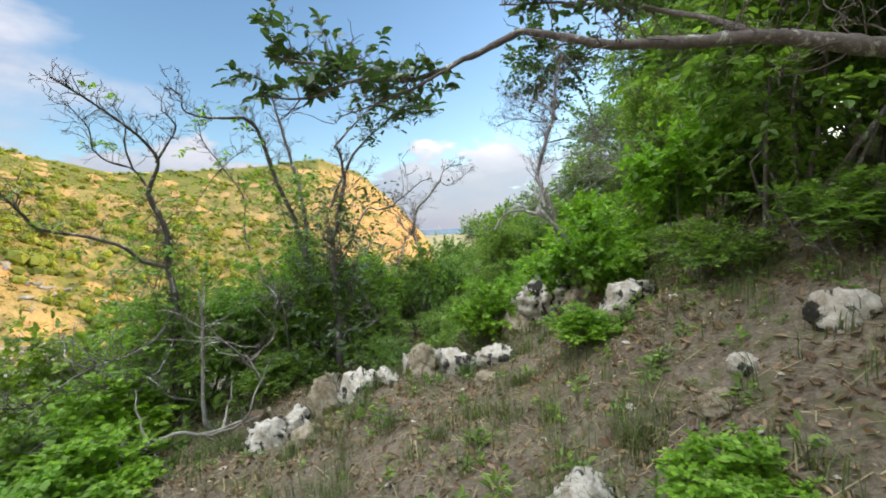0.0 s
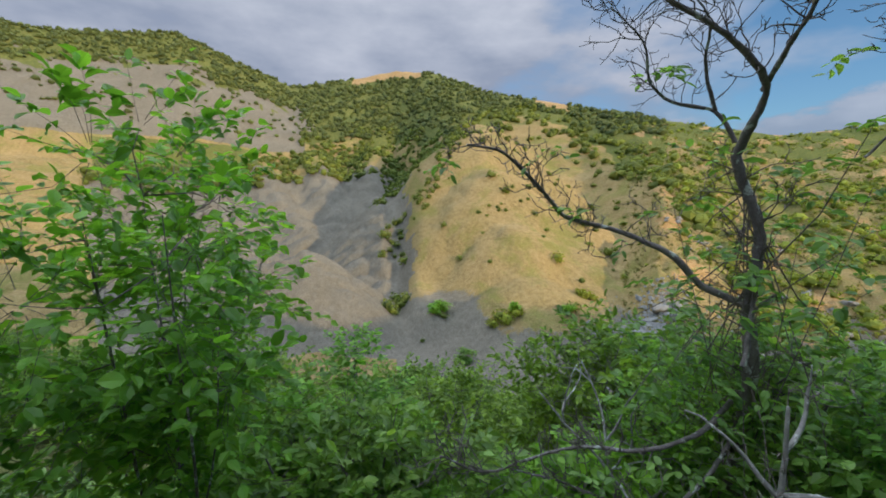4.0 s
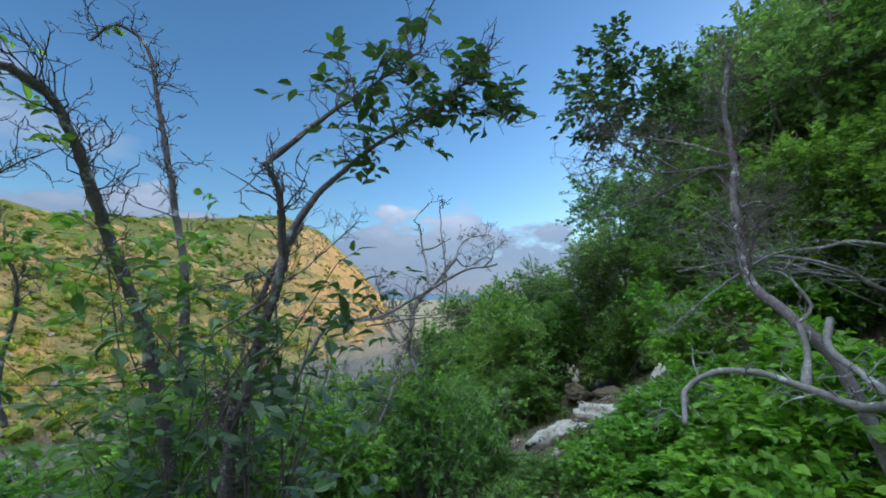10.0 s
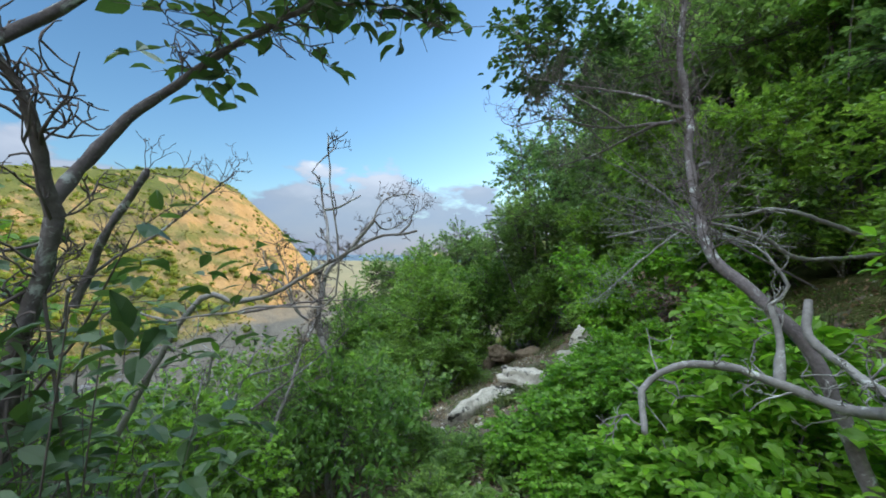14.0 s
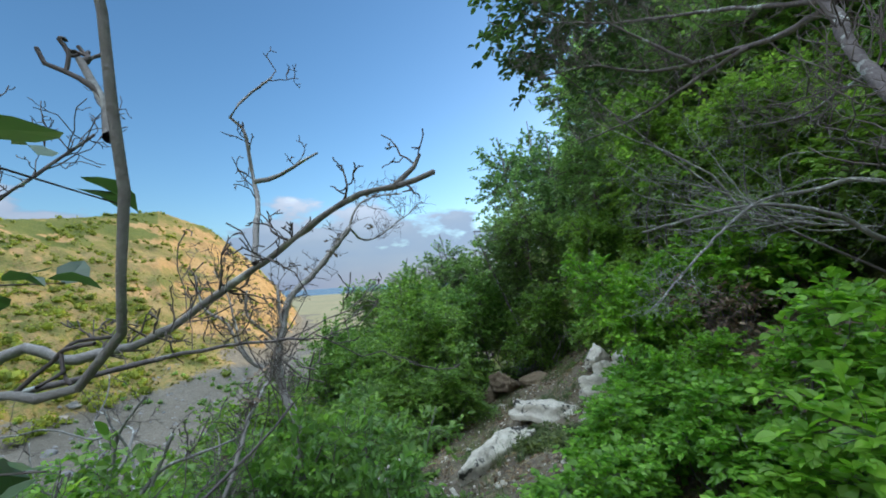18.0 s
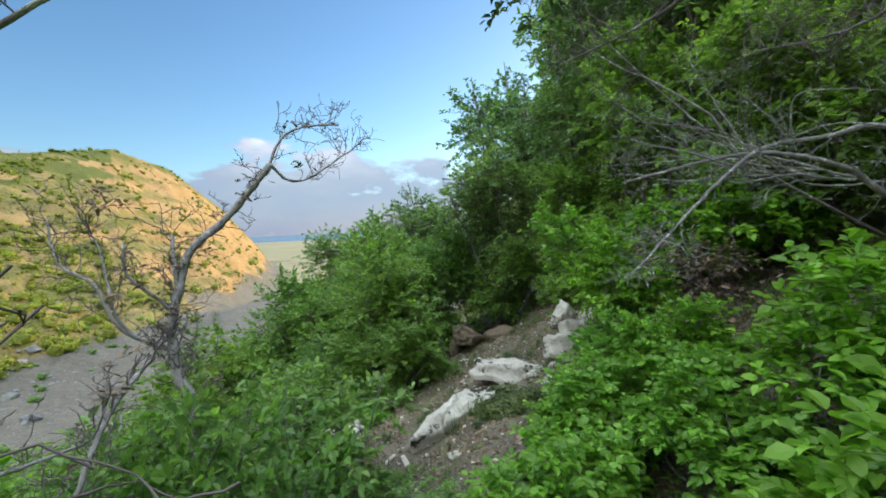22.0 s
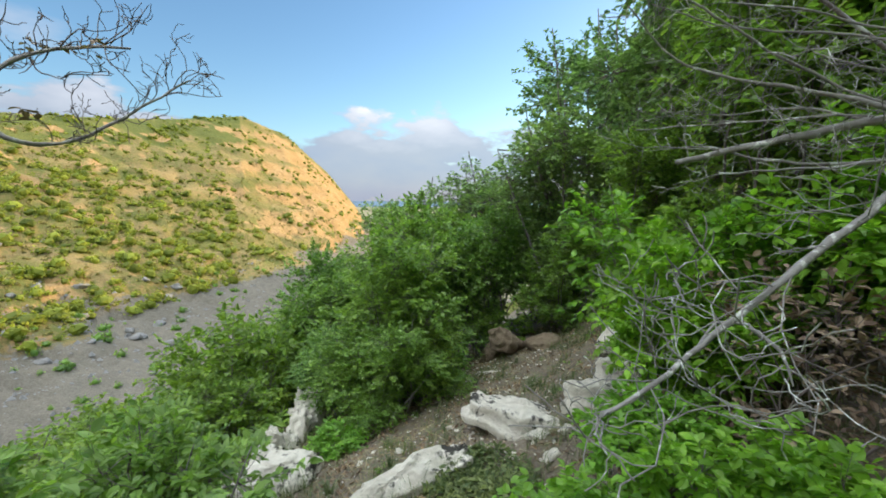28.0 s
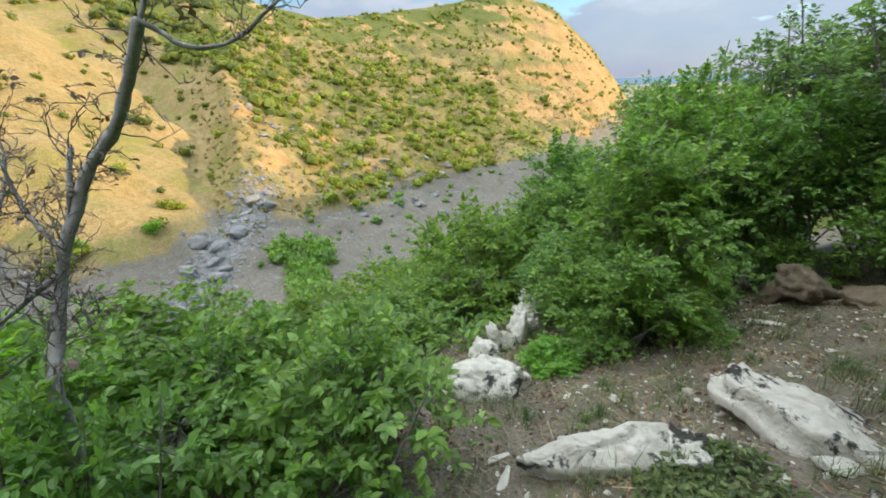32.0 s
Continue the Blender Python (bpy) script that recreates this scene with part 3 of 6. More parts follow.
def tube(pts, r0, r1, sides=6, knots=0.0, rng=None):
    """Tapered tube along a line, capped by a point at the end."""
    p = np.asarray(pts, float)
    n = len(p)
    t = np.gradient(p, axis=0)
    t /= np.linalg.norm(t, axis=1)[:, None] + 1e-9
    ref = np.array([0.31, 0.17, 0.93]) if abs(t[:, 2]).mean() < 0.8 else np.array([0.9, 0.3, 0.1])
    u = np.cross(t, ref)
    u /= np.linalg.norm(u, axis=1)[:, None] + 1e-9
    w = np.cross(t, u)
    a = np.linspace(0, 2 * np.pi, sides, endpoint=False)
    rad = np.linspace(r0, r1, n)
    if knots and rng is not None:
        rad = rad * (1 + knots * rng.normal(0, 1, n))
    rad = np.maximum(rad, 0.0006)
    ring = rad[:, None, None] * (np.cos(a)[None, :, None] * u[:, None] + np.sin(a)[None, :, None] * w[:, None])
    if knots and rng is not None and sides > 5:
        ring = ring * (1 + knots * rng.normal(0, 0.8, (n, sides, 1)))
    v = (p[:, None] + ring).reshape(-1, 3)
    i, j = np.meshgrid(np.arange(n - 1), np.arange(sides), indexing="ij")
    f = np.stack([i * sides + j, i * sides + (j + 1) % sides, (i + 1) * sides + (j + 1) % sides, (i + 1) * sides + j], -1).reshape(-1, 4)
    if sides > 4:
        tip = p[-1] + t[-1] * rad[-1] * 0.8
        v = np.concatenate([v, tip[None]])
        j = np.arange(0, sides, 2)
        last = (n - 1) * sides
        f = np.concatenate([f, np.stack([last + j, last + (j + 1) % sides, last + (j + 2) % sides, 0 * j + n * sides], -1)])
    return v, f


def twig_lines(line, count, length, rng, start=0.25, spread=0.9, lift=0.35, depth=1, crook=0.35):
    """Crooked side twigs off a line, and twigs off those."""
    found = []
    p = np.asarray(line, float)
    for _ in range(count):
        k = rng.uniform(start, 1.0) * (len(p) - 1)
        i = min(int(k), len(p) - 2)
        at = p[i] + (p[i + 1] - p[i]) * (k - i)
        ahead = p[i + 1] - p[i]
        ahead = ahead / (np.linalg.norm(ahead) + 1e-9)
        d = ahead * 0.6 + rng.normal(0, spread, 3) * 0.6 + np.array([0, 0, lift])
        d /= np.linalg.norm(d) + 1e-9
        n = 5
        ln = length * rng.uniform(0.45, 1.25)
        q = [at]
        for s in range(n):
            d = d + rng.normal(0, crook, 3) + np.array([0, 0, 0.06])
            d /= np.linalg.norm(d)
            q.append(q[-1] + d * ln / n)
        q = np.array(q)
        found.append((q, ln))
        if depth > 0:
            for sub, sl in twig_lines(q, max(1, int(rng.integers(1, 4))), ln * 0.5, rng, 0.2, spread, lift * 0.6, depth - 1, crook):
                found.append((sub, sl))
    return found


LEAF = np.array([[0, 0, 0], [0.42, 0.28, 0.09], [0.40, 0.66, 0.08], [0, 1.0, -0.10], [-0.40, 0.66, 0.08], [-0.42, 0.28, 0.09]])
LEAF_F = np.array([[0, 1, 2, 3], [0, 3, 4, 5]])


BLADE = np.array([[0, 0, 0], [0.28, 0.16, 0.05], [0.44, 0.42, 0.10], [0.28, 0.76, 0.05], [0, 1.0, -0.12], [-0.28, 0.76, 0.05], [-0.44, 0.42, 0.10], [-0.28, 0.16, 0.05], [0, 0.5, 0.0]])
BLADE_F = np.array([[0, 1, 2, 8], [8, 2, 3, 4], [0, 8, 6, 7], [8, 4, 5, 6]])


def leaf_mesh(name, at, out, size, rng, width=0.62, droop=0.1, loose=0.35, full=False):
    """One folded blade for every point: out is the way it grows, size its length."""
    n = len(at)
    size = size * rng.uniform(0.6, 1.25, n)
    y = out * np.array([1, 1, 0.6]) + rng.normal(0, loose, (n, 3)) + np.array([0, 0, -droop])
    y /= np.linalg.norm(y, axis=1)[:, None] + 1e-9
    up = np.array([0, 0, 1.0]) + rng.normal(0, loose, (n, 3))
    x = np.cross(y, up)
    x /= np.linalg.norm(x, axis=1)[:, None] + 1e-9
    z = np.cross(x, y)
    wide = width * rng.uniform(0.8, 1.2, n)
    curl = rng.uniform(0.2, 1.6, n)
    shape, faces = (BLADE, BLADE_F) if full else (LEAF, LEAF_F)
    L = shape[None] * np.stack([wide * size, size, curl * size], -1)[:, None]
    v = at[:, None] + L[..., 0:1] * x[:, None] + L[..., 1:2] * y[:, None] + L[..., 2:3] * z[:, None]
    f = (faces[None] + len(shape) * np.arange(n)[:, None, None]).reshape(-1, 4)
    return quad_mesh(name, v.reshape(-1, 3), f, smooth=False)


def sprays(tips, per_tip, reach, rng, flat=0.5):
    """Leaf places in loose flat sprays round twig tips: (places, ways)."""
    tips = np.asarray(tips)
    k = np.repeat(np.arange(len(tips)), per_tip)
    off = rng.normal(0, 1, (len(k), 3)) * reach * np.array([1, 1, flat])
    out = off / (np.linalg.norm(off, axis=1)[:, None] + 1e-9)
    return tips[k] + off, out


def branchlets(base, way, length, per, rng):
    """Leafy shoots: leaves set left and right along a drooping twig; (places, ways, twig tubes)."""
    n = len(base)
    way = way / (np.linalg.norm(way, axis=1)[:, None] + 1e-9)
    side = np.cross(way, np.array([0.02, 0.03, 1.0]))
    side /= np.linalg.norm(side, axis=1)[:, None] + 1e-9
    k = np.repeat(np.arange(n), per)
    s = np.tile((np.arange(per) + 0.6) / per, n) + rng.normal(0, 0.04, n * per)
    hand = np.tile(np.where(np.arange(per) % 2, 1.0, -1.0), n)
    L = np.broadcast_to(length, (n,))[k]
    fall = np.array([0, 0, -1.0])
    at = base[k] + way[k] * (s * L)[:, None] + fall * (0.22 * L * s * s)[:, None] + rng.normal(0, 0.045, (n * per, 3)) * L[:, None]
    out = way[k] * (0.35 + 0.6 * s)[:, None] + side[k] * (hand * (1.1 - 0.5 * s))[:, None]
    ends = base + way * np.broadcast_to(length, (n,))[:, None] + fall * (0.22 * np.broadcast_to(length, (n,)))[:, None]
    return at, out, ends


def crown_tips(rng, count, rx, ry, rz, lobes=7, hollow=0.45):
    """Twig tips over a lumpy crown: lobes of uneven size round the middle, with gaps between: (tips, ways, lobes)."""
    centres = rng.normal(0, 1, (lobes, 3))
    centres /= np.linalg.norm(centres, axis=1)[:, None]
    centres *= (rng.uniform(0.1, 1.0, lobes) ** 0.55 * 0.8)[:, None]
    size = rng.uniform(0.8, 1.35, lobes) * 0.62 / lobes ** 0.30
    which = rng.choice(lobes, count, p=size ** 2 / (size ** 2).sum())
    d = rng.normal(0, 1, (count, 3))
    d[:, 2] = d[:, 2] * 0.8 + 0.15
    d /= np.linalg.norm(d, axis=1)[:, None]
    rad = rng.uniform(hollow, 1.0, count)
    scale = np.array([rx, ry, rz])
    p = (centres[which] + d * (rad * size[which])[:, None] * np.array([1, 1, 0.75])) * scale
    return p, d + 0.5 * centres[which] / scale * scale.max(), centres * scale


def shrub(name, label, category, rx, ry, top, leaf, n_tips, per_tip, material, seed, group="", stems=6, clear=0.15, bark=None, trunk_r=0.012, lean=(0, 0), lobes=20, shoot=2.6, width=0.62, full=False):
    """A leafy bush or tree at the origin: stems, fine twigs and a crown of leafy shoots."""
    rng = np.random.default_rng(seed)
    ob = thing(name, 0, 0, 0, label, category, group)
    mid = np.array([lean[0], lean[1], top * (0.5 + clear / 2)])
    tips, ways, lobe_c = crown_tips(rng, n_tips, rx, ry, top * (0.55 - clear / 2), lobes)
    tips, lobe_c = tips + mid, lobe_c + mid
    keep = tips[:, 2] > 0.03
    tips, ways = tips[keep], ways[keep]
    fine = []
    lines = []
    for s in range(stems):
        goal = lobe_c[s % len(lobe_c)]
        root = np.array([rng.normal(0, 0.06 * rx), rng.normal(0, 0.06 * ry), -0.12])
        bend = (root + goal) / 2 + rng.normal(0, 0.12, 3) * np.array([rx, ry, 0.4 * top])
        line = spline([root, bend, goal, goal + (goal - bend) * 0.35], 0.06 * top)
        lines.append(line)
        v, f = tube(line, trunk_r * rng.uniform(0.7, 1.15), trunk_r * 0.2, 6, 0.06, rng)
        part("stem" if trunk_r < 0.03 else "trunk" if s == 0 else "limb", quad_mesh("stem", v, f), bark or M_BARK, ob)
    allp = np.concatenate([ln[len(ln) // 3:] for ln in lines])
    for c in lobe_c:
        a = allp[np.argmin(np.linalg.norm(allp - c, axis=1))]
        m = (a + c) / 2 + rng.normal(0, 0.06, 3) * rx
        fine.append(tube(spline([a, m, c], 0.05 * top), trunk_r * 0.35, trunk_r * 0.12, 5, 0.05, rng))
    at, out, ends = branchlets(tips, ways + np.array([0, 0, 0.25]), leaf * shoot * rng.uniform(0.6, 1.3, len(tips)), per_tip, rng)
    for tip, end in zip(tips, ends):
        c = lobe_c[np.argmin(np.linalg.norm(lobe_c - tip, axis=1))]
        fine.append(tube(np.array([c + (tip - c) * 0.25, tip, end]), max(0.0016, trunk_r * 0.13), 0.0008, 3))
    tagged(part("twig_spray", quad_mesh("twig_spray", *joined([(v, f) for v, f in fine])), M_TWIG, ob, "thin grey-brown twigs"), kind="stuff")
    tagged(part("foliage", leaf_mesh("foliage", at, out, leaf, rng, width, full=full), material, ob), kind="stuff")
    return ob


def put(ob, x, y, turn=0.0, size=1.0, sink=0.03, tall=1.0, tilt=0.0):
    ob.matrix_basis = Matrix.LocRotScale((x, y, at_ground(x, y) - sink), Euler((tilt, 0, turn)), (size, size, size * tall))
    return ob


def again(ob, x, y, turn=0.0, size=1.0, sink=0.03, tall=1.0):
    return copy_thing(ob, Matrix.LocRotScale((x, y, at_ground(x, y) - sink), Euler((0, 0, turn)), (size / ob.scale[0], size / ob.scale[1], size * tall / ob.scale[2])))


def rock_mesh(name, sx, sy, sz, seed, angular=0.5, detail=4, pits=0.05):
    """Broken boulder: a sphere cut by flat planes, roughened at three scales, flat underneath."""
    rng = np.random.default_rng(seed)
    bm = bmesh.new()
    bmesh.ops.create_icosphere(bm, subdivisions=detail, radius=1.0)
    co = np.array([v.co[:] for v in bm.verts])
    for _ in range(int(5 + 12 * angular)):
        n = rng.normal(0, 1, 3)
        n /= np.linalg.norm(n)
        d = rng.uniform(0.52, 0.92)
        over = np.clip(co @ n - d, 0, None)
        co -= over[:, None] * n * 0.93
    shape = np.array([sx, sy, sz]) / (sx * sy * sz) ** (1 / 3)
    for size, amp in ((1.1, 0.22), (0.5, 0.10), (0.22, pits * 1.5), (0.09, pits * 0.8)):
        off = Vector(rng.uniform(-50, 50, 3))
        k = np.array([noise.noise(Vector(c) / size + off) for c in co * shape])
        k = np.where(k < -0.12, k * 1.9 + 0.108, k)
        co += co * (k * amp)[:, None]
    crack = np.array([noise.voronoi(Vector(c) * 1.9 + off)[0][:2] for c in co * shape])
    co *= (1 - 0.10 * np.clip(1 - (crack[:, 1] - crack[:, 0]) / 0.14, 0, 1))[:, None]
    co *= np.array([sx, sy, sz])
    co[:, 2] = np.maximum(co[:, 2], -0.6 * sz)
    for v, c in zip(bm.verts, co):
        v.co = c
    for f in bm.faces:
        f.smooth = True
    me = bpy.data.meshes.new(name)
    bm.to_mesh(me)
    bm.free()
    return me


def boulder(x, y, sx, sy, sz, seed, material, label, name="rock", category="rock", group="", turn=0.0, tilt=(0, 0), angular=0.5, sink=0.3, detail=4, pits=0.05):
    me = rock_mesh(name, sx, sy, sz, seed, angular, detail, pits)
    me.materials.append(material)
    ob = new(name, me)
    ob.matrix_basis = pose(x, y, at_ground(x, y) + sz * (0.6 - sink), tilt[0], tilt[1], turn)
    return tagged(ob, label, category, group)

def ledge_mesh(name, sx, sy, sz, seed, beds=2):
    """Half-buried slab: a broken polygon outline, a nearly flat worn top with a crack, and a stepped, bedded rim."""
    rng = np.random.default_rng(seed)
    n, rings = 72, 9
    a = np.linspace(0, 2 * np.pi, n, endpoint=False)
    cuts = np.sort(rng.uniform(0, 2 * np.pi, 9))
    edge = np.full(n, 9.0)
    for c, d in zip(cuts, rng.uniform(0.72, 1.0, 9)):
        k = np.cos(a - c)
        edge = np.minimum(edge, np.where(k > 0.15, d / np.maximum(k, 0.15), 9.0))
    edge = np.minimum(edge, 1.15) * (1 + 0.05 * np.sin(7 * a + rng.uniform(0, 6)) + 0.035 * rng.normal(0, 1, n))
    levels = [(k / rings, 1.0) for k in range(1, rings + 1)]
    for b in range(beds):
        z0, z1 = 1 - 1.5 * b / beds, 1 - 1.5 * (b + 1) / beds
        out = 1.0 + 0.05 * b + rng.normal(0, 0.03)
        levels += [(out + 0.03, z0 - 0.12), (out + 0.035, (z0 + z1) / 2), (out - 0.02, z1 + 0.06)]
    off = Vector(rng.uniform(-40, 40, 3))
    crack = rng.uniform(0, np.pi)
    verts, faces = [(0, 0, sz)], []
    for r, z in levels:
        for j in range(n):
            x, y = math.cos(a[j]) * edge[j] * r, math.sin(a[j]) * edge[j] * r
            w = noise.noise(Vector((x * sx * 5, y * sy * 5, z * 0.6)) + off) * 0.42 + noise.noise(Vector((x * sx * 15, y * sy * 15, z * 2)) + off) * 0.2 + noise.noise(Vector((x * sx * 45, y * sy * 45, z * 6)) + off) * 0.09
            gap = x * math.cos(crack) + y * math.sin(crack) - 0.15 + 0.3 * noise.noise(Vector((x * sx * 6, y * sy * 6, 3)) + off)
            w -= 0.45 * max(0.0, 1 - abs(gap) / 0.05) if r < 1.2 else 0
            dome = 0.16 * (1 - min(r, 1) ** 2) if z == 1.0 else 0.0
            verts.append((x * sx * (1 + 0.08 * w), y * sy * (1 + 0.08 * w), sz * (z + dome - 0.16 + w * (1.0 if z > 0 else 0.5))))
    for j in range(n):
        faces.append((0, 1 + j, 1 + (j + 1) % n, 1 + (j + 1) % n))
    tri = [f[:3] for f in faces]
    quads = [(1 + i * n + j, 1 + (i + 1) * n + j, 1 + (i + 1) * n + (j + 1) % n, 1 + i * n + (j + 1) % n) for i in range(len(levels) - 1) for j in range(n)]
    me = bpy.data.meshes.new(name)
    me.from_pydata(verts, [], tri + quads)
    me.polygons.foreach_set("use_smooth", np.full(len(me.polygons), True))
    return me


def ledge_rock(x, y, sx, sy, sz, seed, label, group, turn=0.0, tilt=(0, 0), sink=0.4, name="limestone_rock"):
    me = ledge_mesh(name, sx, sy, sz, seed)
    me.materials.append(M_LIME)
    ob = new(name, me)
    ob.matrix_basis = pose(x, y, at_ground(x, y) - sz * (sink - 0.3), tilt[0], tilt[1], turn)
    return tagged(ob, label, "rock", group)


# ---- bare and half-dead trees beside the path ----
LIMBS_A = [
    (0.0315, 0.0198, [(-2.1, 0.14, 0.57), (-2.11, 0.11, 0.86), (-2.15, 0.13, 1.21), (-2.17, 0.07, 1.4), (-2.17, 0.02, 1.53)]),
    (0.018, 0.0054, [(-2.17, 0.02, 1.53), (-2.07, 0.04, 1.73), (-2.02, 0.0, 1.82), (-1.98, -0.18, 1.95), (-1.98, -0.35, 2.05), (-1.96, -0.56, 2.15), (-1.96, -0.73, 2.21)]),
    (0.0117, 0.0045, [(-2.06, 0.04, 1.77), (-1.92, 0.02, 1.88), (-1.83, 0.01, 1.96), (-1.78, -0.0, 2.03), (-1.77, -0.05, 2.08), (-1.79, -0.11, 2.13)]),
    (0.0108, 0.0027, [(-2.17, 0.02, 1.58), (-2.2, -0.06, 1.72), (-2.24, -0.23, 1.77), (-2.22, -0.35, 1.86), (-2.16, -0.41, 1.99), (-2.12, -0.56, 2.11)]),
    (0.009, 0.0027, [(-2.2, -0.06, 1.72), (-2.16, -0.14, 1.88), (-2.08, -0.19, 2.03), (-2.04, -0.29, 2.14)]),
    (0.018, 0.0054, [(-2.09, 0.12, 0.87), (-2.19, -0.06, 0.96), (-2.22, -0.18, 1.09), (-2.32, -0.38, 1.19), (-2.4, -0.64, 1.25), (-2.36, -0.73, 1.33), (-2.25, -0.96, 1.53), (-2.12, -1.13, 1.55)]),
    (0.0125, 0.004, [(-2.12, 0.12, 0.5), (-2.0, -0.1, 0.36), (-1.99, -0.34, 0.26), (-2.02, -0.64, 0.23), (-1.96, -0.98, 0.15), (-1.95, -1.21, 0.22)]),
    (0.0105, 0.0035, [(-2.12, 0.12, 0.3), (-1.95, -0.12, 0.14), (-1.9, -0.34, 0.06), (-1.95, -0.68, 0.14), (-1.95, -0.9, 0.18)]),
]
LIMBS_B = [
    (0.032, 0.016, [(-1.37, 1.11, 0.28), (-1.39, 1.08, 0.78), (-1.46, 1.06, 1.09), (-1.53, 0.99, 1.41), (-1.59, 0.88, 1.72), (-1.57, 0.67, 2.1), (-1.6, 0.54, 2.2)]),
    (0.0144, 0.0048, [(-1.6, 0.54, 2.2), (-1.78, 0.35, 2.18), (-1.9, 0.19, 2.22), (-1.87, 0.16, 2.32), (-1.9, 0.08, 2.37)]),
    (0.024, 0.0064, [(-1.44, 1.17, 1.01), (-1.55, 1.27, 1.55), (-1.67, 1.27, 1.99), (-1.78, 1.25, 2.42), (-1.86, 1.25, 2.71), (-2.01, 1.21, 2.83), (-2.12, 1.17, 2.74)]),
    (0.0096, 0.0032, [(-1.89, 0.84, 0.96), (-1.94, 0.83, 1.16), (-1.95, 0.85, 1.51), (-2.05, 0.73, 1.82), (-2.12, 0.58, 2.05), (-2.1, 0.53, 2.24)]),
    (0.0052, 0.0022, [(-2.13, 0.51, 1.52), (-2.02, 0.62, 1.74), (-1.84, 0.7, 1.91), (-1.68, 0.75, 2.0)]),
    (0.012, 0.004, [(-1.94, -0.01, 0.68), (-2.09, 0.11, 0.95), (-2.16, 0.07, 1.17)]),
]
LIMBS_C = [
    (0.023, 0.0165, [(-0.96, 0.86, 1.02), (-0.89, 0.83, 1.11), (-0.84, 0.82, 1.29), (-0.79, 0.82, 1.44), (-0.75, 0.81, 1.6)]),
    (0.0165, 0.0079, [(-0.75, 0.81, 1.6), (-0.74, 0.77, 1.72), (-0.73, 0.73, 1.81), (-0.76, 0.7, 1.88)]),
    (0.0156, 0.0031, [(-0.755, 0.805, 1.62), (-0.745, 0.88, 1.73), (-0.71, 0.95, 1.84), (-0.64, 1.02, 1.95), (-0.48, 1.06, 2.09), (-0.33, 1.08, 2.19), (-0.16, 1.05, 2.3)]),
    (0.0056, 0.0023, [(-0.33, 1.08, 2.19), (-0.15, 1.12, 2.19), (-0.03, 1.15, 2.16)]),
    (0.0109, 0.0031, [(-0.75, 0.68, 1.87), (-0.69, 0.76, 1.98), (-0.59, 0.83, 2.1), (-0.45, 0.9, 2.24), (-0.32, 0.92, 2.34)]),
]
LIMBS_D = [
    (0.020, 0.0040, [(-1.01, 1.62, 1.28), (-0.84, 1.65, 1.33), (-0.72, 1.68, 1.36), (-0.52, 1.63, 1.47), (-0.4, 1.57, 1.52), (-0.25, 1.47, 1.59), (-0.15, 1.42, 1.6), (-0.09, 1.39, 1.61)]),
    (0.0075, 0.0026, [(-0.44, 1.588, 1.5), (-0.47, 1.67, 1.58), (-0.53, 1.81, 1.72), (-0.55, 1.8, 1.85), (-0.58, 1.8, 1.88), (-0.53, 1.81, 1.95), (-0.49, 1.84, 2.0)]),
    (0.006, 0.003, [(-0.53, 1.81, 1.72), (-0.46, 1.8, 1.73), (-0.37, 1.8, 1.78)]),
    (0.005, 0.0025, [(-0.15, 1.42, 1.6), (-0.12, 1.43, 1.63), (-0.11, 1.43, 1.65)]),
]
LIMBS_D3 = [
    (0.0052, 0.0017, [(-1.0, 1.17, 1.28), (-0.7, 1.09, 1.36), (-0.45, 1.03, 1.40), (-0.27, 0.99, 1.415), (-0.238, 0.97, 1.47), (-0.23, 0.955, 1.54), (-0.237, 0.95, 1.62), (-0.25, 0.95, 1.70), (-0.255, 0.95, 1.80)]),
    (0.003, 0.002, [(-0.237, 0.96, 1.52), (-0.26, 0.99, 1.545), (-0.28, 1.0, 1.58)]),
]
LIMBS_O = [
    (0.036, 0.014, [(2.62, -0.85, 1.5), (2.22, -0.9, 1.63), (1.88, -0.9, 1.72), (1.43, -0.9, 1.77), (1.06, -0.9, 1.88)]),
    (0.014, 0.005, [(1.06, -0.9, 1.88), (0.82, -0.88, 1.82), (0.56, -0.86, 1.78), (0.3, -0.86, 1.82), (0.04, -0.88, 1.77), (-0.16, -0.9, 1.79)]),
    (0.010, 0.004, [(0.56, -0.86, 1.78), (0.3, -0.8, 1.9), (0.0, -0.75, 1.98), (-0.32, -0.7, 2.08)]),
    (0.012, 0.004, [(1.88, -0.9, 1.72), (1.6, -0.7, 1.95), (1.2, -0.5, 2.15), (0.9, -0.3, 2.3)]),
    (0.008, 0.003, [(0.82, -0.88, 1.82), (0.62, -0.92, 1.72), (0.42, -0.95, 1.66), (0.3, -0.95, 1.64)]),
]
LIMBS_D2 = [
    (0.008, 0.0035, [(-1.43, 1.56, 1.28), (-1.37, 1.58, 1.43), (-1.19, 1.74, 1.62), (-0.96, 1.86, 1.88)]),
    (0.017, 0.012, [(-1.39, 1.54, 1.32), (-1.35, 1.56, 1.44), (-1.27, 1.55, 1.61), (-1.12, 1.55, 1.84)]),
    (0.0048, 0.0019, [(-0.68, 1.38, 1.33), (-0.51, 1.42, 1.36), (-0.3, 1.44, 1.37)]),
    (0.0036, 0.0019, [(-0.57, 1.25, 1.06), (-0.47, 1.33, 1.14), (-0.37, 1.39, 1.22), (-0.32, 1.42, 1.28)]),
]
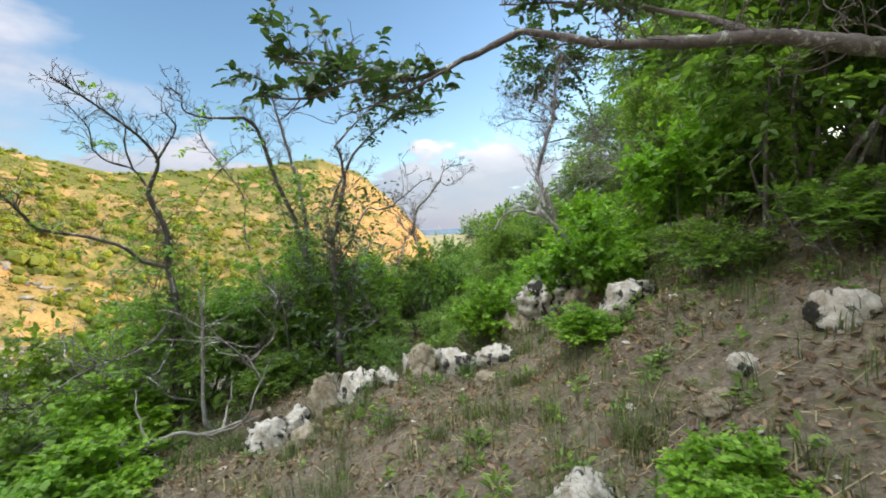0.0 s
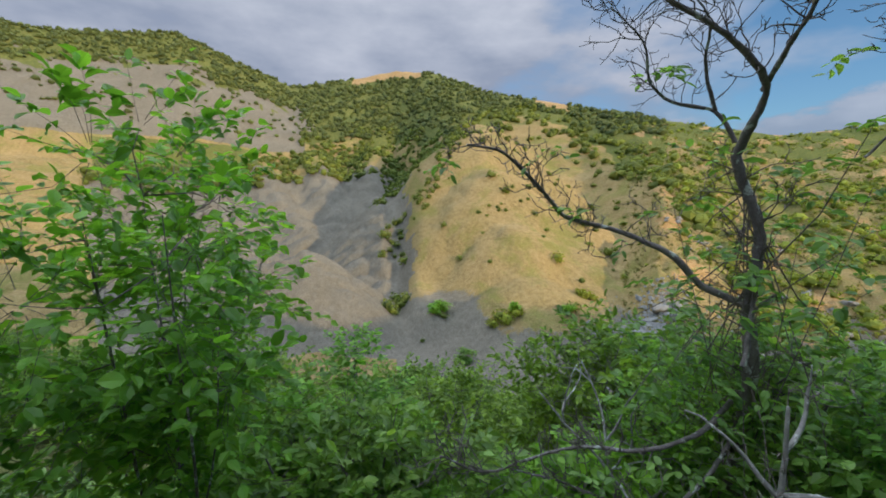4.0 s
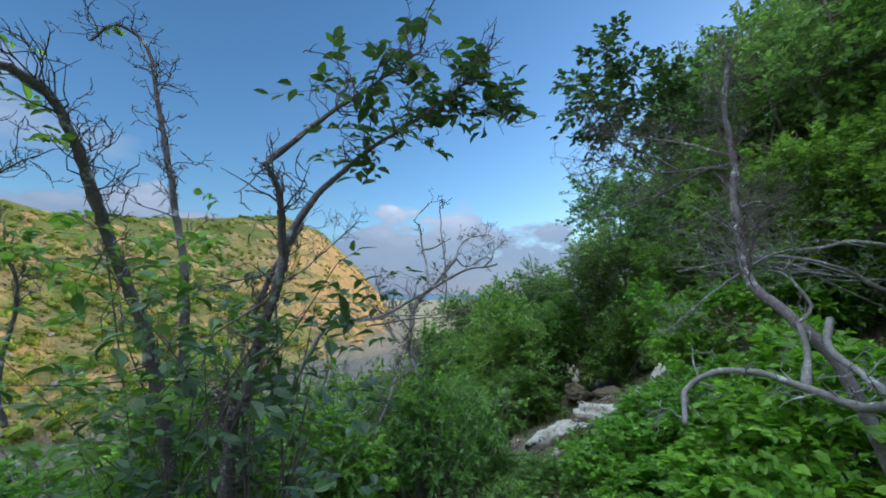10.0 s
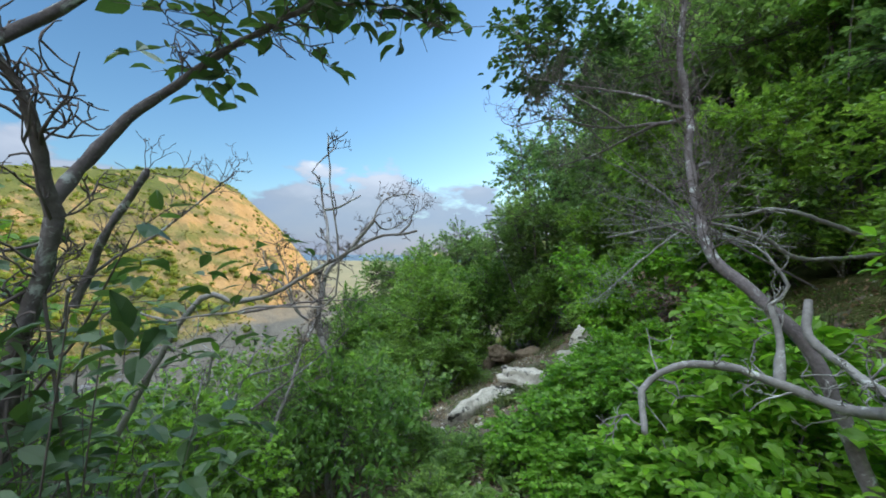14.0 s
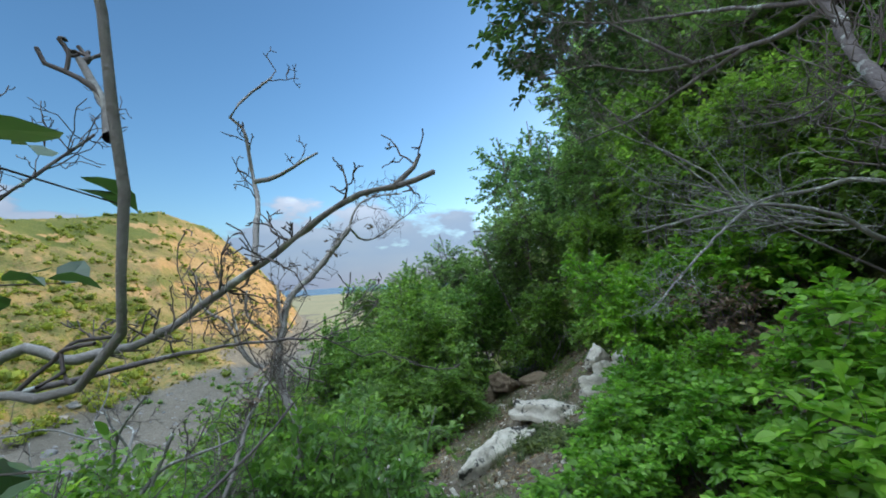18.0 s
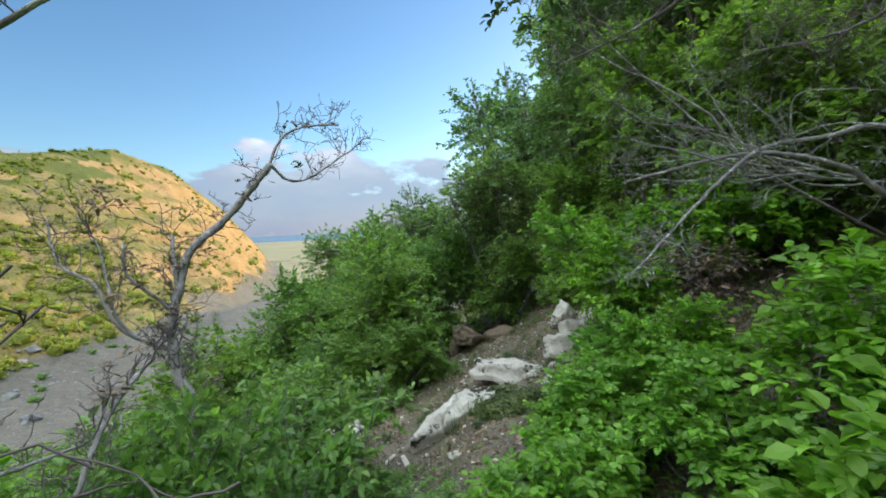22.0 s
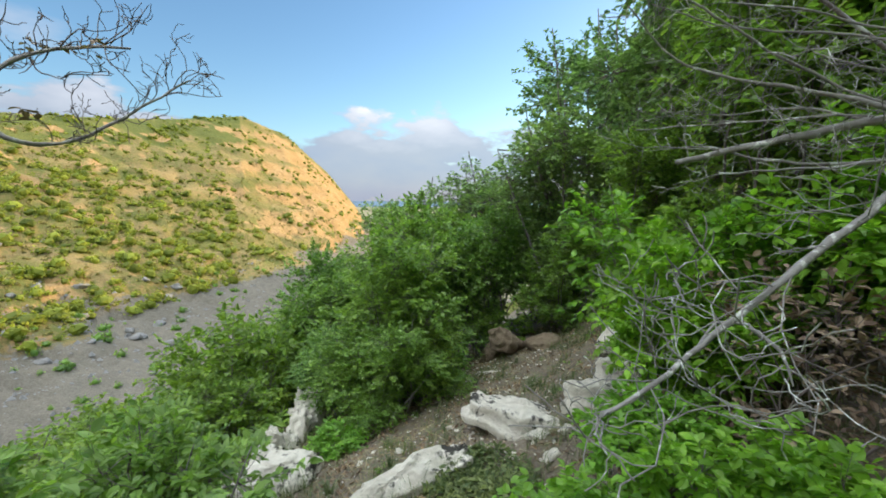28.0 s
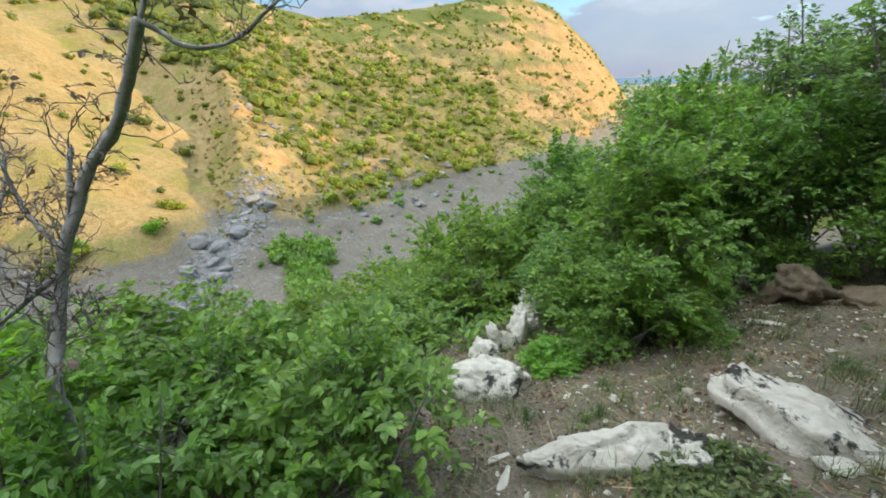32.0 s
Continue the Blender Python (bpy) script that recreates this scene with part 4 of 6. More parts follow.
LIMBS_E = [
    (0.0203, 0.0156, [(-0.80, 2.87, 0.75), (-0.88, 2.93, 0.90), (-0.93, 2.99, 1.05), (-0.94, 3.05, 1.2), (-0.92, 3.15, 1.39), (-0.78, 3.24, 1.56), (-0.6, 3.31, 1.79)]),
    (0.0078, 0.0039, [(-0.6, 3.31, 1.79), (-0.57, 3.36, 1.9), (-0.51, 3.42, 1.98), (-0.4, 3.5, 2.02), (-0.3, 3.55, 2.03)]),
    (0.0078, 0.0029, [(-0.6, 3.31, 1.79), (-0.54, 3.4, 1.73), (-0.43, 3.52, 1.77), (-0.19, 3.66, 1.96)]),
    (0.0093, 0.0049, [(-0.94, 3.03, 1.15), (-1.0, 3.0, 1.23), (-1.08, 2.98, 1.32), (-1.08, 2.98, 1.45)]),
    (0.0093, 0.0077, [(-0.937, 3.07, 1.26), (-0.96, 3.1, 1.36), (-0.98, 3.14, 1.47)]),
    (0.0110, 0.0081, [(-1.15, 2.2, -0.3), (-1.02, 2.3, 0.35), (-0.9, 2.45, 0.78), (-0.89, 2.61, 0.94), (-0.91, 2.83, 1.0), (-0.93, 2.99, 1.1)]),
    (0.0093, 0.0039, [(-0.93, 2.98, 1.0), (-1.04, 2.87, 1.12), (-1.14, 2.89, 1.29), (-1.25, 2.88, 1.38), (-1.3, 2.91, 1.54)]),
    (0.0063, 0.0029, [(-1.02, 2.88, 1.1), (-1.08, 2.88, 1.2), (-1.18, 2.99, 1.42), (-1.25, 2.99, 1.56)]),
]
LIMBS_F = [
    (0.0207, 0.0083, [(1.03, 0.87, 1.17), (1.02, 1.1, 1.15), (0.94, 1.18, 1.18), (0.82, 1.23, 1.22), (0.69, 1.26, 1.21), (0.6, 1.26, 1.14), (0.56, 1.17, 1.05)]),
    (0.0156, 0.0082, [(0.94, 1.19, 1.18), (0.98, 1.24, 1.29), (0.98, 1.28, 1.39)]),
    (0.0114, 0.0104, [(1.04, 1.22, 1.41), (1.0, 1.17, 1.31), (1.02, 1.06, 1.24), (0.99, 0.93, 1.22), (0.98, 0.85, 1.18)]),
    (0.0062, 0.0041, [(0.98, 1.28, 1.39), (1.01, 1.25, 1.45), (0.97, 1.29, 1.55)]),
]
LIMBS_G = [
    (0.0176, 0.0042, [(2.49, 3.15, 1.87), (2.2, 3.2, 1.83), (1.94, 3.33, 1.79), (1.46, 3.17, 1.51), (1.14, 3.07, 1.26), (1.05, 3.05, 1.2)]),
    (0.0047, 0.0016, [(1.96, 3.32, 1.8), (1.69, 3.5, 1.97), (1.46, 3.53, 2.0), (1.23, 3.52, 2.07)]),
    (0.0047, 0.0016, [(2.07, 3.27, 1.83), (2.02, 3.19, 2.04), (2.13, 3.07, 2.04), (2.24, 2.95, 1.99)]),
    (0.0035, 0.0013, [(2.09, 3.24, 1.82), (1.8, 3.26, 2.06), (1.61, 3.25, 2.15), (1.39, 3.28, 2.15)]),
    (0.0041, 0.0019, [(2.37, 2.99, 1.83), (2.2, 3.18, 1.9), (1.97, 3.33, 1.8)]),
    (0.0041, 0.0013, [(1.33, 3.16, 1.34), (1.35, 3.1, 1.32), (1.35, 3.06, 1.27)]),
    (0.0035, 0.0013, [(1.33, 3.16, 1.34), (1.27, 3.16, 1.34), (1.21, 3.14, 1.27), (1.11, 3.1, 1.2)]),
    (0.0024, 0.0010, [(1.91, 4.05, 1.78), (1.95, 4.02, 1.83), (2.0, 3.96, 1.92)]),
]
LIMBS_H = [
    (0.019, 0.013, [(1.07, 1.22, 1.25), (1.0, 1.36, 1.43), (0.96, 1.5, 1.56), (1.02, 1.72, 1.85), (1.1, 1.9, 2.15), (1.13, 2.05, 2.5), (1.2, 2.15, 2.9)]),
    (0.012, 0.003, [(1.11, 1.92, 2.18), (1.13, 2.15, 2.21), (1.01, 2.4, 2.25), (0.86, 2.55, 2.3), (0.65, 2.6, 2.36), (0.42, 2.56, 2.31)]),
    (0.009, 0.0025, [(1.11, 1.94, 2.2), (1.0, 2.3, 2.4), (0.82, 2.6, 2.58), (0.52, 2.8, 2.72)]),
    (0.010, 0.0025, [(1.1, 2.22, 2.22), (0.97, 2.75, 2.2), (0.77, 3.1, 2.17)]),
    (0.009, 0.002, [(1.03, 1.75, 1.9), (1.3, 2.1, 2.0), (1.5, 2.5, 2.05), (1.55, 2.9, 2.15)]),
    (0.008, 0.002, [(1.01, 2.4, 2.25), (0.8, 2.45, 2.42), (0.55, 2.42, 2.55)]),
]


def limb_tree(name, label, limbs, root, seed, bark, twig_n, twig_len, leafy=0.0, leaf=0.07, material=None, start=0.3, group="half-dead trees by the path", leaf_start=0.0, shoots=None, leaf_n=7, twigs=None, fine_r=1.0, leaf_label="few remaining green leaves"):
    """A tree grown along its limbs: a trunk from the root, crooked limbs, twigs and the few leaves left on it."""
    rng = np.random.default_rng(seed)
    base = np.array([root[0], root[1], at_ground(*root) - 0.05])
    ob = thing(name, base[0], base[1], base[2] + 0.05, label, "tree", group)
    o = np.array(ob.location)
    fine, tips = [], []
    for k, (r0, r1, pts) in enumerate(limbs):
        pts = np.array(pts)
        if k == 0:
            a = pts[0]
            pts = np.concatenate([[base, base * 0.55 + a * 0.45 + rng.normal(0, 0.03, 3)], pts])
        line = spline(pts, 0.03)
        wob = np.cumsum(rng.normal(0, 0.002, (len(line), 3)), axis=0)
        line = line + wob - np.linspace(0, 1, len(line))[:, None] * wob[-1]
        v, f = tube(line - o, r0 * (1.25 if k == 0 else 1.0), r1, 8, 0.07, rng)
        limb = part("trunk" if k == 0 else "limb", quad_mesh("limb", v, f), bark, ob)
        side = []
        ln = np.linalg.norm(np.diff(line, axis=0), axis=1).sum()
        for q, tl in twig_lines(line, max(2, int(twig_n * ln)), twig_len, rng, 0.45 if k == 0 else start, depth=2):
            side.append(tube(q - o, min(r1, 0.0038) * fine_r * (0.45 + tl / twig_len * 0.45), 0.0011, 4))
            if leafy and rng.random() < leafy and k >= leaf_start:
                tips.append(q[-1] - o)
                tips.append(q[-3] - o)
        tagged(part("twig_spray", quad_mesh("twig_spray", *joined(side)), twigs or M_TWIG, limb, "crooked bare twigs"), kind="stuff")
    if shoots:
        n, top, wide = shoots
        line = spline(np.concatenate([[base], np.array(limbs[0][2])]), 0.03)
        line = line[line[:, 2] < top]
        spot = line[rng.integers(0, len(line), n)] - o + np.clip(rng.normal(0, 1, (n, 3)), -1.5, 1.5) * wide * np.array([1, 1, 0.5])
        tips += list(spot)
        for q in spot[::7]:
            a = line[rng.integers(0, len(line))] - o
            fine.append(tube(np.array([a, (a + q) / 2 + rng.normal(0, 0.03, 3), q]), 0.004, 0.0012, 4))
    if tips:
        tips = np.array(tips)
        ways = rng.normal(0, 1, tips.shape) * np.array([1, 1, 0.5])
        at, out, ends = branchlets(tips, ways, leaf * 2.0 * rng.uniform(0.6, 1.3, len(tips)), leaf_n, rng)
        fine += [tube(np.array([a, b]), 0.0013, 0.0007, 3) for a, b in zip(tips, ends)]
        tagged(part("foliage", leaf_mesh("foliage", at, out, leaf, rng, full=True), material or L_MID, ob, leaf_label), kind="stuff")
    if fine:
        tagged(part("shoot", quad_mesh("shoot", *joined(fine)), twigs or M_TWIG, ob, "thin leafy shoots"), kind="stuff")
    return ob


DEAD, DYING = "dead trees by the path", "half-dead trees by the path"
limb_tree("half_dead_tree", "small half-dead tree with dark crooked bare limbs above leafy shoots", LIMBS_A, (-2.15, 0.1), 31, M_BARK, 30, 0.2, 0.008, 0.056, L_MID, shoots=(260, 1.42, 0.27))
limb_tree("half_dead_tree", "tall thin dying tree with a bent bare top", LIMBS_B, (-1.38, 0.97), 32, M_BARK, 28, 0.19, 0.008, 0.056, L_MID, shoots=(280, 1.7, 0.27))
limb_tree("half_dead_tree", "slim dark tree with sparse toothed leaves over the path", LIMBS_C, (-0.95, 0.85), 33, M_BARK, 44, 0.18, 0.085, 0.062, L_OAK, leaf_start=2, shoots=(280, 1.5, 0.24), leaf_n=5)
limb_tree("dead_tree", "grey dead tree leaning over the path with broken branch stubs", LIMBS_D, (-1.8, 1.5), 34, M_DEADWOOD, 14, 0.08, group=DEAD, fine_r=0.7)
limb_tree("dead_tree", "tangle of grey dead saplings with bare forked twigs", LIMBS_D2, (-1.45, 1.55), 35, M_BARK, 26, 0.16, group=DEAD, fine_r=0.5)
limb_tree("dead_sapling", "thin grey dead sapling bent flat with an upturned end", LIMBS_D3, (-1.35, 1.2), 39, M_DEADWOOD, 8, 0.06, group=DEAD)
limb_tree("dead_tree", "small bleached dead tree with a twiggy forked crown", LIMBS_E, (-0.76, 2.82), 36, M_DEADWOOD, 38, 0.17, 0.02, 0.03, L_LITTER, group=DEAD, leaf_n=4, fine_r=0.65, leaf_label="withered brown leaves")
limb_tree("dead_tree", "bleached trunk arching over the bush and bending back down", LIMBS_F, (1.55, 1.0), 37, M_LICHEN, 14, 0.14, group=DEAD, twigs=M_LICHEN)
limb_tree("fallen_dead_tree", "grey lichen-covered dead tree fallen across the bank with tangled twigs", LIMBS_G, (3.5, 3.0), 38, M_LICHEN, 17, 0.26, group=DEAD, twigs=M_LICHEN, fine_r=0.42)
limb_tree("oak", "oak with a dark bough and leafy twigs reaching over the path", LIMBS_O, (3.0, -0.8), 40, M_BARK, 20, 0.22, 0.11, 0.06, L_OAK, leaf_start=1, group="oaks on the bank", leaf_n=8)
limb_tree("dead_tree", "lichen-mottled dead tree leaning up with bare twiggy boughs over the path", LIMBS_H, (1.32, 0.95), 41, M_BARK, 42, 0.28, group=DEAD, fine_r=0.75)

def crooked(rng, at, way, length, n=6, crook=0.28, lift=0.0):
    """A crooked line of points from a place in a direction."""
    at, d = np.array(at, float), np.array(way, float)
    pts = [at]
    for _ in range(n):
        d = d / np.linalg.norm(d) + rng.normal(0, crook, 3) + np.array([0, 0, lift])
        pts.append(pts[-1] + d / np.linalg.norm(d) * length / n)
    return [tuple(p) for p in pts]


def dead_sapling(x, y, tall, seed, boughs=5, lean=0.5, thick=0.011, bark=None, label="grey dead sapling with crooked forked branches"):
    """A bare dead sapling: a leaning stem with forked side branches."""
    rng = np.random.default_rng(seed)
    z = at_ground(x, y)
    way = np.array([rng.normal(0, lean), rng.normal(0, lean), 1.0])
    stem = crooked(rng, (x, y, z + 0.1), way, tall, 7, 0.22, 0.05)
    limbs = [(thick, thick * 0.35, stem)]
    for _ in range(boughs):
        k = int(rng.integers(2, 7))
        side = np.array([rng.normal(0, 1), rng.normal(0, 1), rng.uniform(-0.1, 0.9)])
        line = crooked(rng, stem[k], side, tall * rng.uniform(0.25, 0.6), 6, 0.3, 0.08)
        limbs.append((thick * rng.uniform(0.4, 0.65), thick * 0.16, line))
    return limb_tree("dead_sapling", label, limbs, (x, y), seed + 1, bark or M_DEADWOOD, 13, 0.13, group="dead saplings in the scrub", fine_r=0.6)


for k, (x, y, tall, lean) in enumerate([(-2.0, -0.35, 1.0, 0.9), (-2.35, 0.35, 1.2, 0.7), (-1.85, 0.45, 1.1, 0.8), (-1.6, 0.8, 1.3, 0.5), (-1.15, 1.25, 1.1, 0.7), (-1.5, 1.75, 1.4, 0.7), (-1.0, 1.7, 1.2, 0.9), (-2.0, 1.3, 1.5, 0.5), (-1.25, 2.2, 1.2, 0.8), (-2.5, -0.9, 0.9, 1.0), (-1.75, 2.5, 1.5, 0.6), (-0.75, 2.1, 0.9, 0.7), (-1.9, -1.05, 0.8, 1.1), (-1.0, 3.1, 1.0, 0.6), (-1.45, -0.25, 1.0, 0.9), (-1.3, 0.2, 1.1, 0.8), (-1.15, 0.6, 1.1, 0.7), (-1.7, -0.7, 0.9, 1.0), (-1.75, 0.05, 1.2, 0.8), (-0.85, 1.15, 1.0, 0.8), (-1.25, 1.55, 1.3, 0.8), (-0.7, 1.55, 0.9, 0.9)]):
    dead_sapling(x, y, tall, 600 + 3 * k, 5, lean, 0.010 + 0.003 * (k % 3), M_DEADWOOD if k % 2 else M_LICHEN)

# the dead crown of the fallen tree: long lichen-grey branches combed out over the bank
rng_g = np.random.default_rng(77)
LIMBS_K = [(0.019, 0.008, [(2.72, 3.25, 1.5), (2.4, 3.28, 1.68), (2.05, 3.4, 1.78), (1.7, 3.5, 1.74), (1.35, 3.6, 1.68)])]
for k in range(13):
    start = np.array([2.7, 3.3, 1.6]) * (1 - k / 17) + np.array([1.7, 3.5, 1.74]) * (k / 17)
    way = np.array([-1.0, rng_g.uniform(-0.3, 0.5), rng_g.uniform(-0.05, 0.5)])
    LIMBS_K.append((0.009 * rng_g.uniform(0.5, 1.2), 0.0016, crooked(rng_g, start, way, rng_g.uniform(0.7, 1.35), 7, 0.17, 0.01)))
limb_tree("fallen_dead_tree", "fallen dead tree crown of long lichen-grey branches combed over the bank", LIMBS_K, (3.9, 3.1), 78, M_LICHEN, 11, 0.22, group=DEAD, twigs=M_LICHEN, fine_r=0.5)

# ---- leafy bushes and trees ----
b_near = shrub("bush", "dense bright green broad-leaved bush beside the path", "bush", 0.62, 0.55, 0.95, 0.062, 460, 11, L_BRIGHT, 51, "bushes by the path", stems=7, lobes=24, width=0.78, full=True)
put(b_near, 1.22, 1.98, 0.3, 0.85, tall=0.7)
b_low = shrub("bush", "low green leafy bush on the slope", "bush", 0.6, 0.6, 0.8, 0.052, 380, 11, L_MID, 52, "low bushes on the slope", stems=7, lobes=22, full=True)
put(b_low, -0.6, 3.75, 1.0, 1.05, tall=1.1)

for x, y, turn, size, tall in [(1.45, 1.75, 2.0, 0.95, 1.0), (1.25, 1.25, 4.1, 0.75, 1.0), (1.7, 2.5, 1.1, 0.8, 1.0), (1.55, 3.35, 5.0, 0.6, 0.95), (0.66, 2.35, 0.7, 0.42, 0.8),
                               (1.3, -0.15, 2.4, 0.42, 0.6), (1.6, -1.5, 0.4, 0.3, 0.6), (0.5, 0.92, 3.3, 0.6, 1.0), (1.75, 4.5, 1.9, 0.75, 1.35), (2.1, 4.9, 4.4, 0.8, 1.3), (2.3, 1.3, 3.7, 1.1, 1.2), (1.05, 1.0, 2.2, 0.5, 1.0), (1.4, 0.75, 0.3, 0.6, 1.25), (0.78, 1.6, 1.2, 0.5, 0.75), (0.98, 2.3, 5.2, 0.55, 0.75), (0.64, 2.78, 4.0, 0.66, 0.85), (1.25, 2.75, 0.9, 0.6, 0.9), (1.2, 3.55, 2.2, 0.6, 0.7), (1.55, 4.05, 3.2, 0.62, 0.8), (1.0, 3.25, 1.2, 0.66, 0.8), (2.6, 4.4, 2.2, 1.0, 1.2)]:
    again(b_near, x, y, turn, size, tall=tall)
for x, y, turn, size, tall in [(-1.5, -1.05, 0.9, 0.7, 0.65), (-2.1, -0.6, 5.2, 0.9, 0.8), (-2.0, -1.4, 2.2, 0.8, 0.8), (-1.0, -1.5, 3.1, 0.5, 0.5)]:
    again(b_near, x, y, turn, size, tall=tall)
for x, y, turn, size, tall in [(-0.65, 2.75, 2.0, 0.8, 1.7), (-1.3, 3.3, 0.5, 1.0, 1.2), (-1.25, 2.1, 4.0, 0.9, 1.6), (-1.1, 1.45, 2.8, 0.8, 1.4), (-1.75, 1.5, 1.2, 1.0, 1.7), (-1.3, 0.45, 3.5, 0.7, 0.7),
                               (-2.3, 0.5, 2.2, 1.2, 1.25), (-1.9, 0.95, 4.4, 0.9, 1.3), (-0.35, 2.0, 1.5, 0.45, 0.9), (-0.1, 2.4, 0.2, 0.5, 0.8), (0.12, 3.05, 3.2, 0.42, 0.8), (-0.2, 1.65, 4.2, 0.45, 0.8), (-0.45, 0.75, 2.0, 0.5, 0.8), (-0.15, 3.55, 1.2, 0.5, 0.7), (-1.9, 2.6, 3.1, 1.2, 1.2),
                               (-1.6, 4.4, 2.5, 1.0, 0.8), (-0.2, 5.9, 0.2, 0.5, 0.9), (-2.4, 5.6, 1.7, 1.1, 0.9), (-2.2, -1.6, 0.1, 1.1, 1.1), (-0.75, 1.2, 5.5, 0.6, 0.9), (-2.7, 1.6, 3.9, 1.3, 1.3),
                               (0.35, 6.6, 4.4, 0.5, 0.8), (2.0, 0.2, 1.3, 0.6, 0.8), (0.1, 8.2, 1.0, 1.0, 1.0), (1.75, 8.9, 2.0, 1.0, 1.0), (2.5, 8.2, 4.0, 1.0, 1.1), (0.7, 9.2, 5.0, 1.1, 1.0), (-0.9, 7.7, 0.5, 1.0, 1.0), (2.2, 6.9, 3.0, 0.8, 1.0), (2.6, 5.6, 2.0, 1.1, 1.2)]:
    again(b_low, x, y, turn, size, tall=tall)

# taller shrubs and small oaks ahead and on the bank
t_shrub = shrub("hornbeam", "bushy hornbeam shrub with dense mid-green leaves", "tree", 1.05, 1.0, 2.3, 0.062, 950, 14, L_MID, 53, "shrubs along the path", stems=9, clear=0.02, trunk_r=0.017, lobes=34, shoot=3.2)
put(t_shrub, -0.35, 7.1, 0.4, 0.95)
for x, y, turn, size, tall in [(-1.3, 8.3, 2.1, 1.0, 0.95), (-0.5, 9.3, 4.0, 1.2, 1.2), (0.5, 9.6, 1.1, 1.1, 1.1), (-2.6, 9.8, 3.0, 1.1, 1.0), (3.0, 5.9, 5.1, 1.1, 1.2), 
                               (3.1, 4.2, 2.2, 0.9, 1.1), (2.8, 2.2, 1.4, 0.72, 1.0), (1.9, 8.6, 0.4, 0.8, 0.9), (2.7, 7.4, 2.9, 0.9, 1.1), (-0.2, 11.2, 0.4, 1.2, 1.2), (1.6, 11.0, 2.4, 1.2, 1.0), (3.9, 10.4, 5.4, 1.2, 1.0)]:
    again(t_shrub, x, y, turn, size, tall=tall)
for x, y, turn, size, tall in [(-2.25, 9.3, 0.7, 1.0, 1.4), (-3.6, 11.0, 2.7, 1.1, 1.0), (-1.0, 6.9, 4.4, 0.6, 0.8), (-1.9, 12.2, 5.0, 1.2, 1.1)]:
    again(t_shrub, x, y, turn, size, tall=tall)
t_oak = shrub("oak", "leafy dark green oak on the bank", "tree", 1.75, 1.65, 4.2, 0.085, 1250, 14, L_DARK, 54, "oaks on the bank", stems=8, clear=0.22, trunk_r=0.045, lobes=44, shoot=3.4)
put(t_oak, 2.1, 9.6, 0.9, 0.88)
for x, y, turn, size, tall in [(3.4, 8.0, 2.5, 1.1, 1.1), (4.4, 6.0, 4.2, 1.1, 1.1), (4.6, 3.4, 5.4, 0.85, 1.0), (4.4, 1.6, 1.0, 0.8, 1.0), (5.4, 9.5, 3.1, 1.3, 1.2), (0.8, 12.0, 0.1, 0.95, 1.0),
                               (4.6, -0.4, 2.0, 1.1, 1.0), (6.5, 4.5, 2.7, 1.3, 1.2), (3.2, 12.5, 4.9, 1.3, 1.2), (6.4, 1.5, 0.6, 1.2, 1.1), (3.4, -3.0, 0.6, 1.0, 1.1), (-1.3, 13.5, 2.2, 1.1, 1.0), (7.5, 7.5, 1.2, 1.3, 1.2), (5.9, 13.2, 2.2, 1.4, 1.2), (4.6, 11.2, 5.2, 1.1, 1.1)]:
    again(t_oak, x, y, turn, size, tall=tall)

for x, y, turn, size, tall in [(2.7, 1.2, 0.3, 0.8, 0.8), (3.0, 1.9, 1.3, 0.9, 0.8), (3.5, 2.8, 4.3, 1.0, 0.8), (3.4, 3.7, 5.3, 0.9, 0.8), (2.6, 4.9, 0.8, 0.8, 0.8), (3.4, 0.2, 1.8, 1.0, 0.8),
                               (3.8, 1.2, 2.8, 1.0, 0.8), (2.4, -0.4, 3.8, 0.7, 0.7), (3.9, 4.6, 4.8, 1.0, 0.9), (3.2, 5.2, 5.8, 0.9, 0.8), (4.5, 2.6, 0.1, 1.2, 0.8)]:
    again(b_low, x, y, turn, size, tall=tall)

# a sparse young tree at the lookout and an oak bough over the path
t_thin = shrub("hornbeam", "young hornbeam with loose bright green leaf sprays", "tree", 0.62, 0.6, 2.35, 0.066, 330, 10, L_BRIGHT, 57, "young hornbeams at the lookout", stems=6, clear=0.02, trunk_r=0.011, lobes=26, shoot=3.0, width=0.72, full=True)
put(t_thin, -1.82, -2.40, 0.8, 0.92, tall=1.2)
for x, y, turn, size, tall in [(-1.4, 1.3, 1.7, 0.6, 1.0), (-1.8, 0.72, 3.7, 0.62, 1.0), (-2.0, 1.9, 0.6, 0.72, 1.0), (-1.05, 1.95, 2.9, 0.48, 1.0), (-1.12, 0.98, 5.3, 0.5, 1.0), (-2.4, 0.0, 4.1, 0.6, 0.9), (-1.6, 2.7, 1.1, 0.6, 0.9)]:
    again(t_thin, x, y, turn, size, tall=tall)
again(t_thin, -2.5, -2.7, 2.6, 1.1, tall=1.05)
again(t_thin, -1.15, -3.3, 4.6, 1.0, tall=1.1)
again(t_thin, -3.3, -2.0, 1.2, 0.9, tall=0.8)
for x, y, turn, size, tall in [(-1.25, -1.8, 1.3, 0.7, 0.85), (-1.7, -1.55, 3.3, 0.8, 0.8), (-2.3, -2.1, 0.3, 0.9, 0.8)]:
    again(b_near, x, y, turn, size, tall=tall)
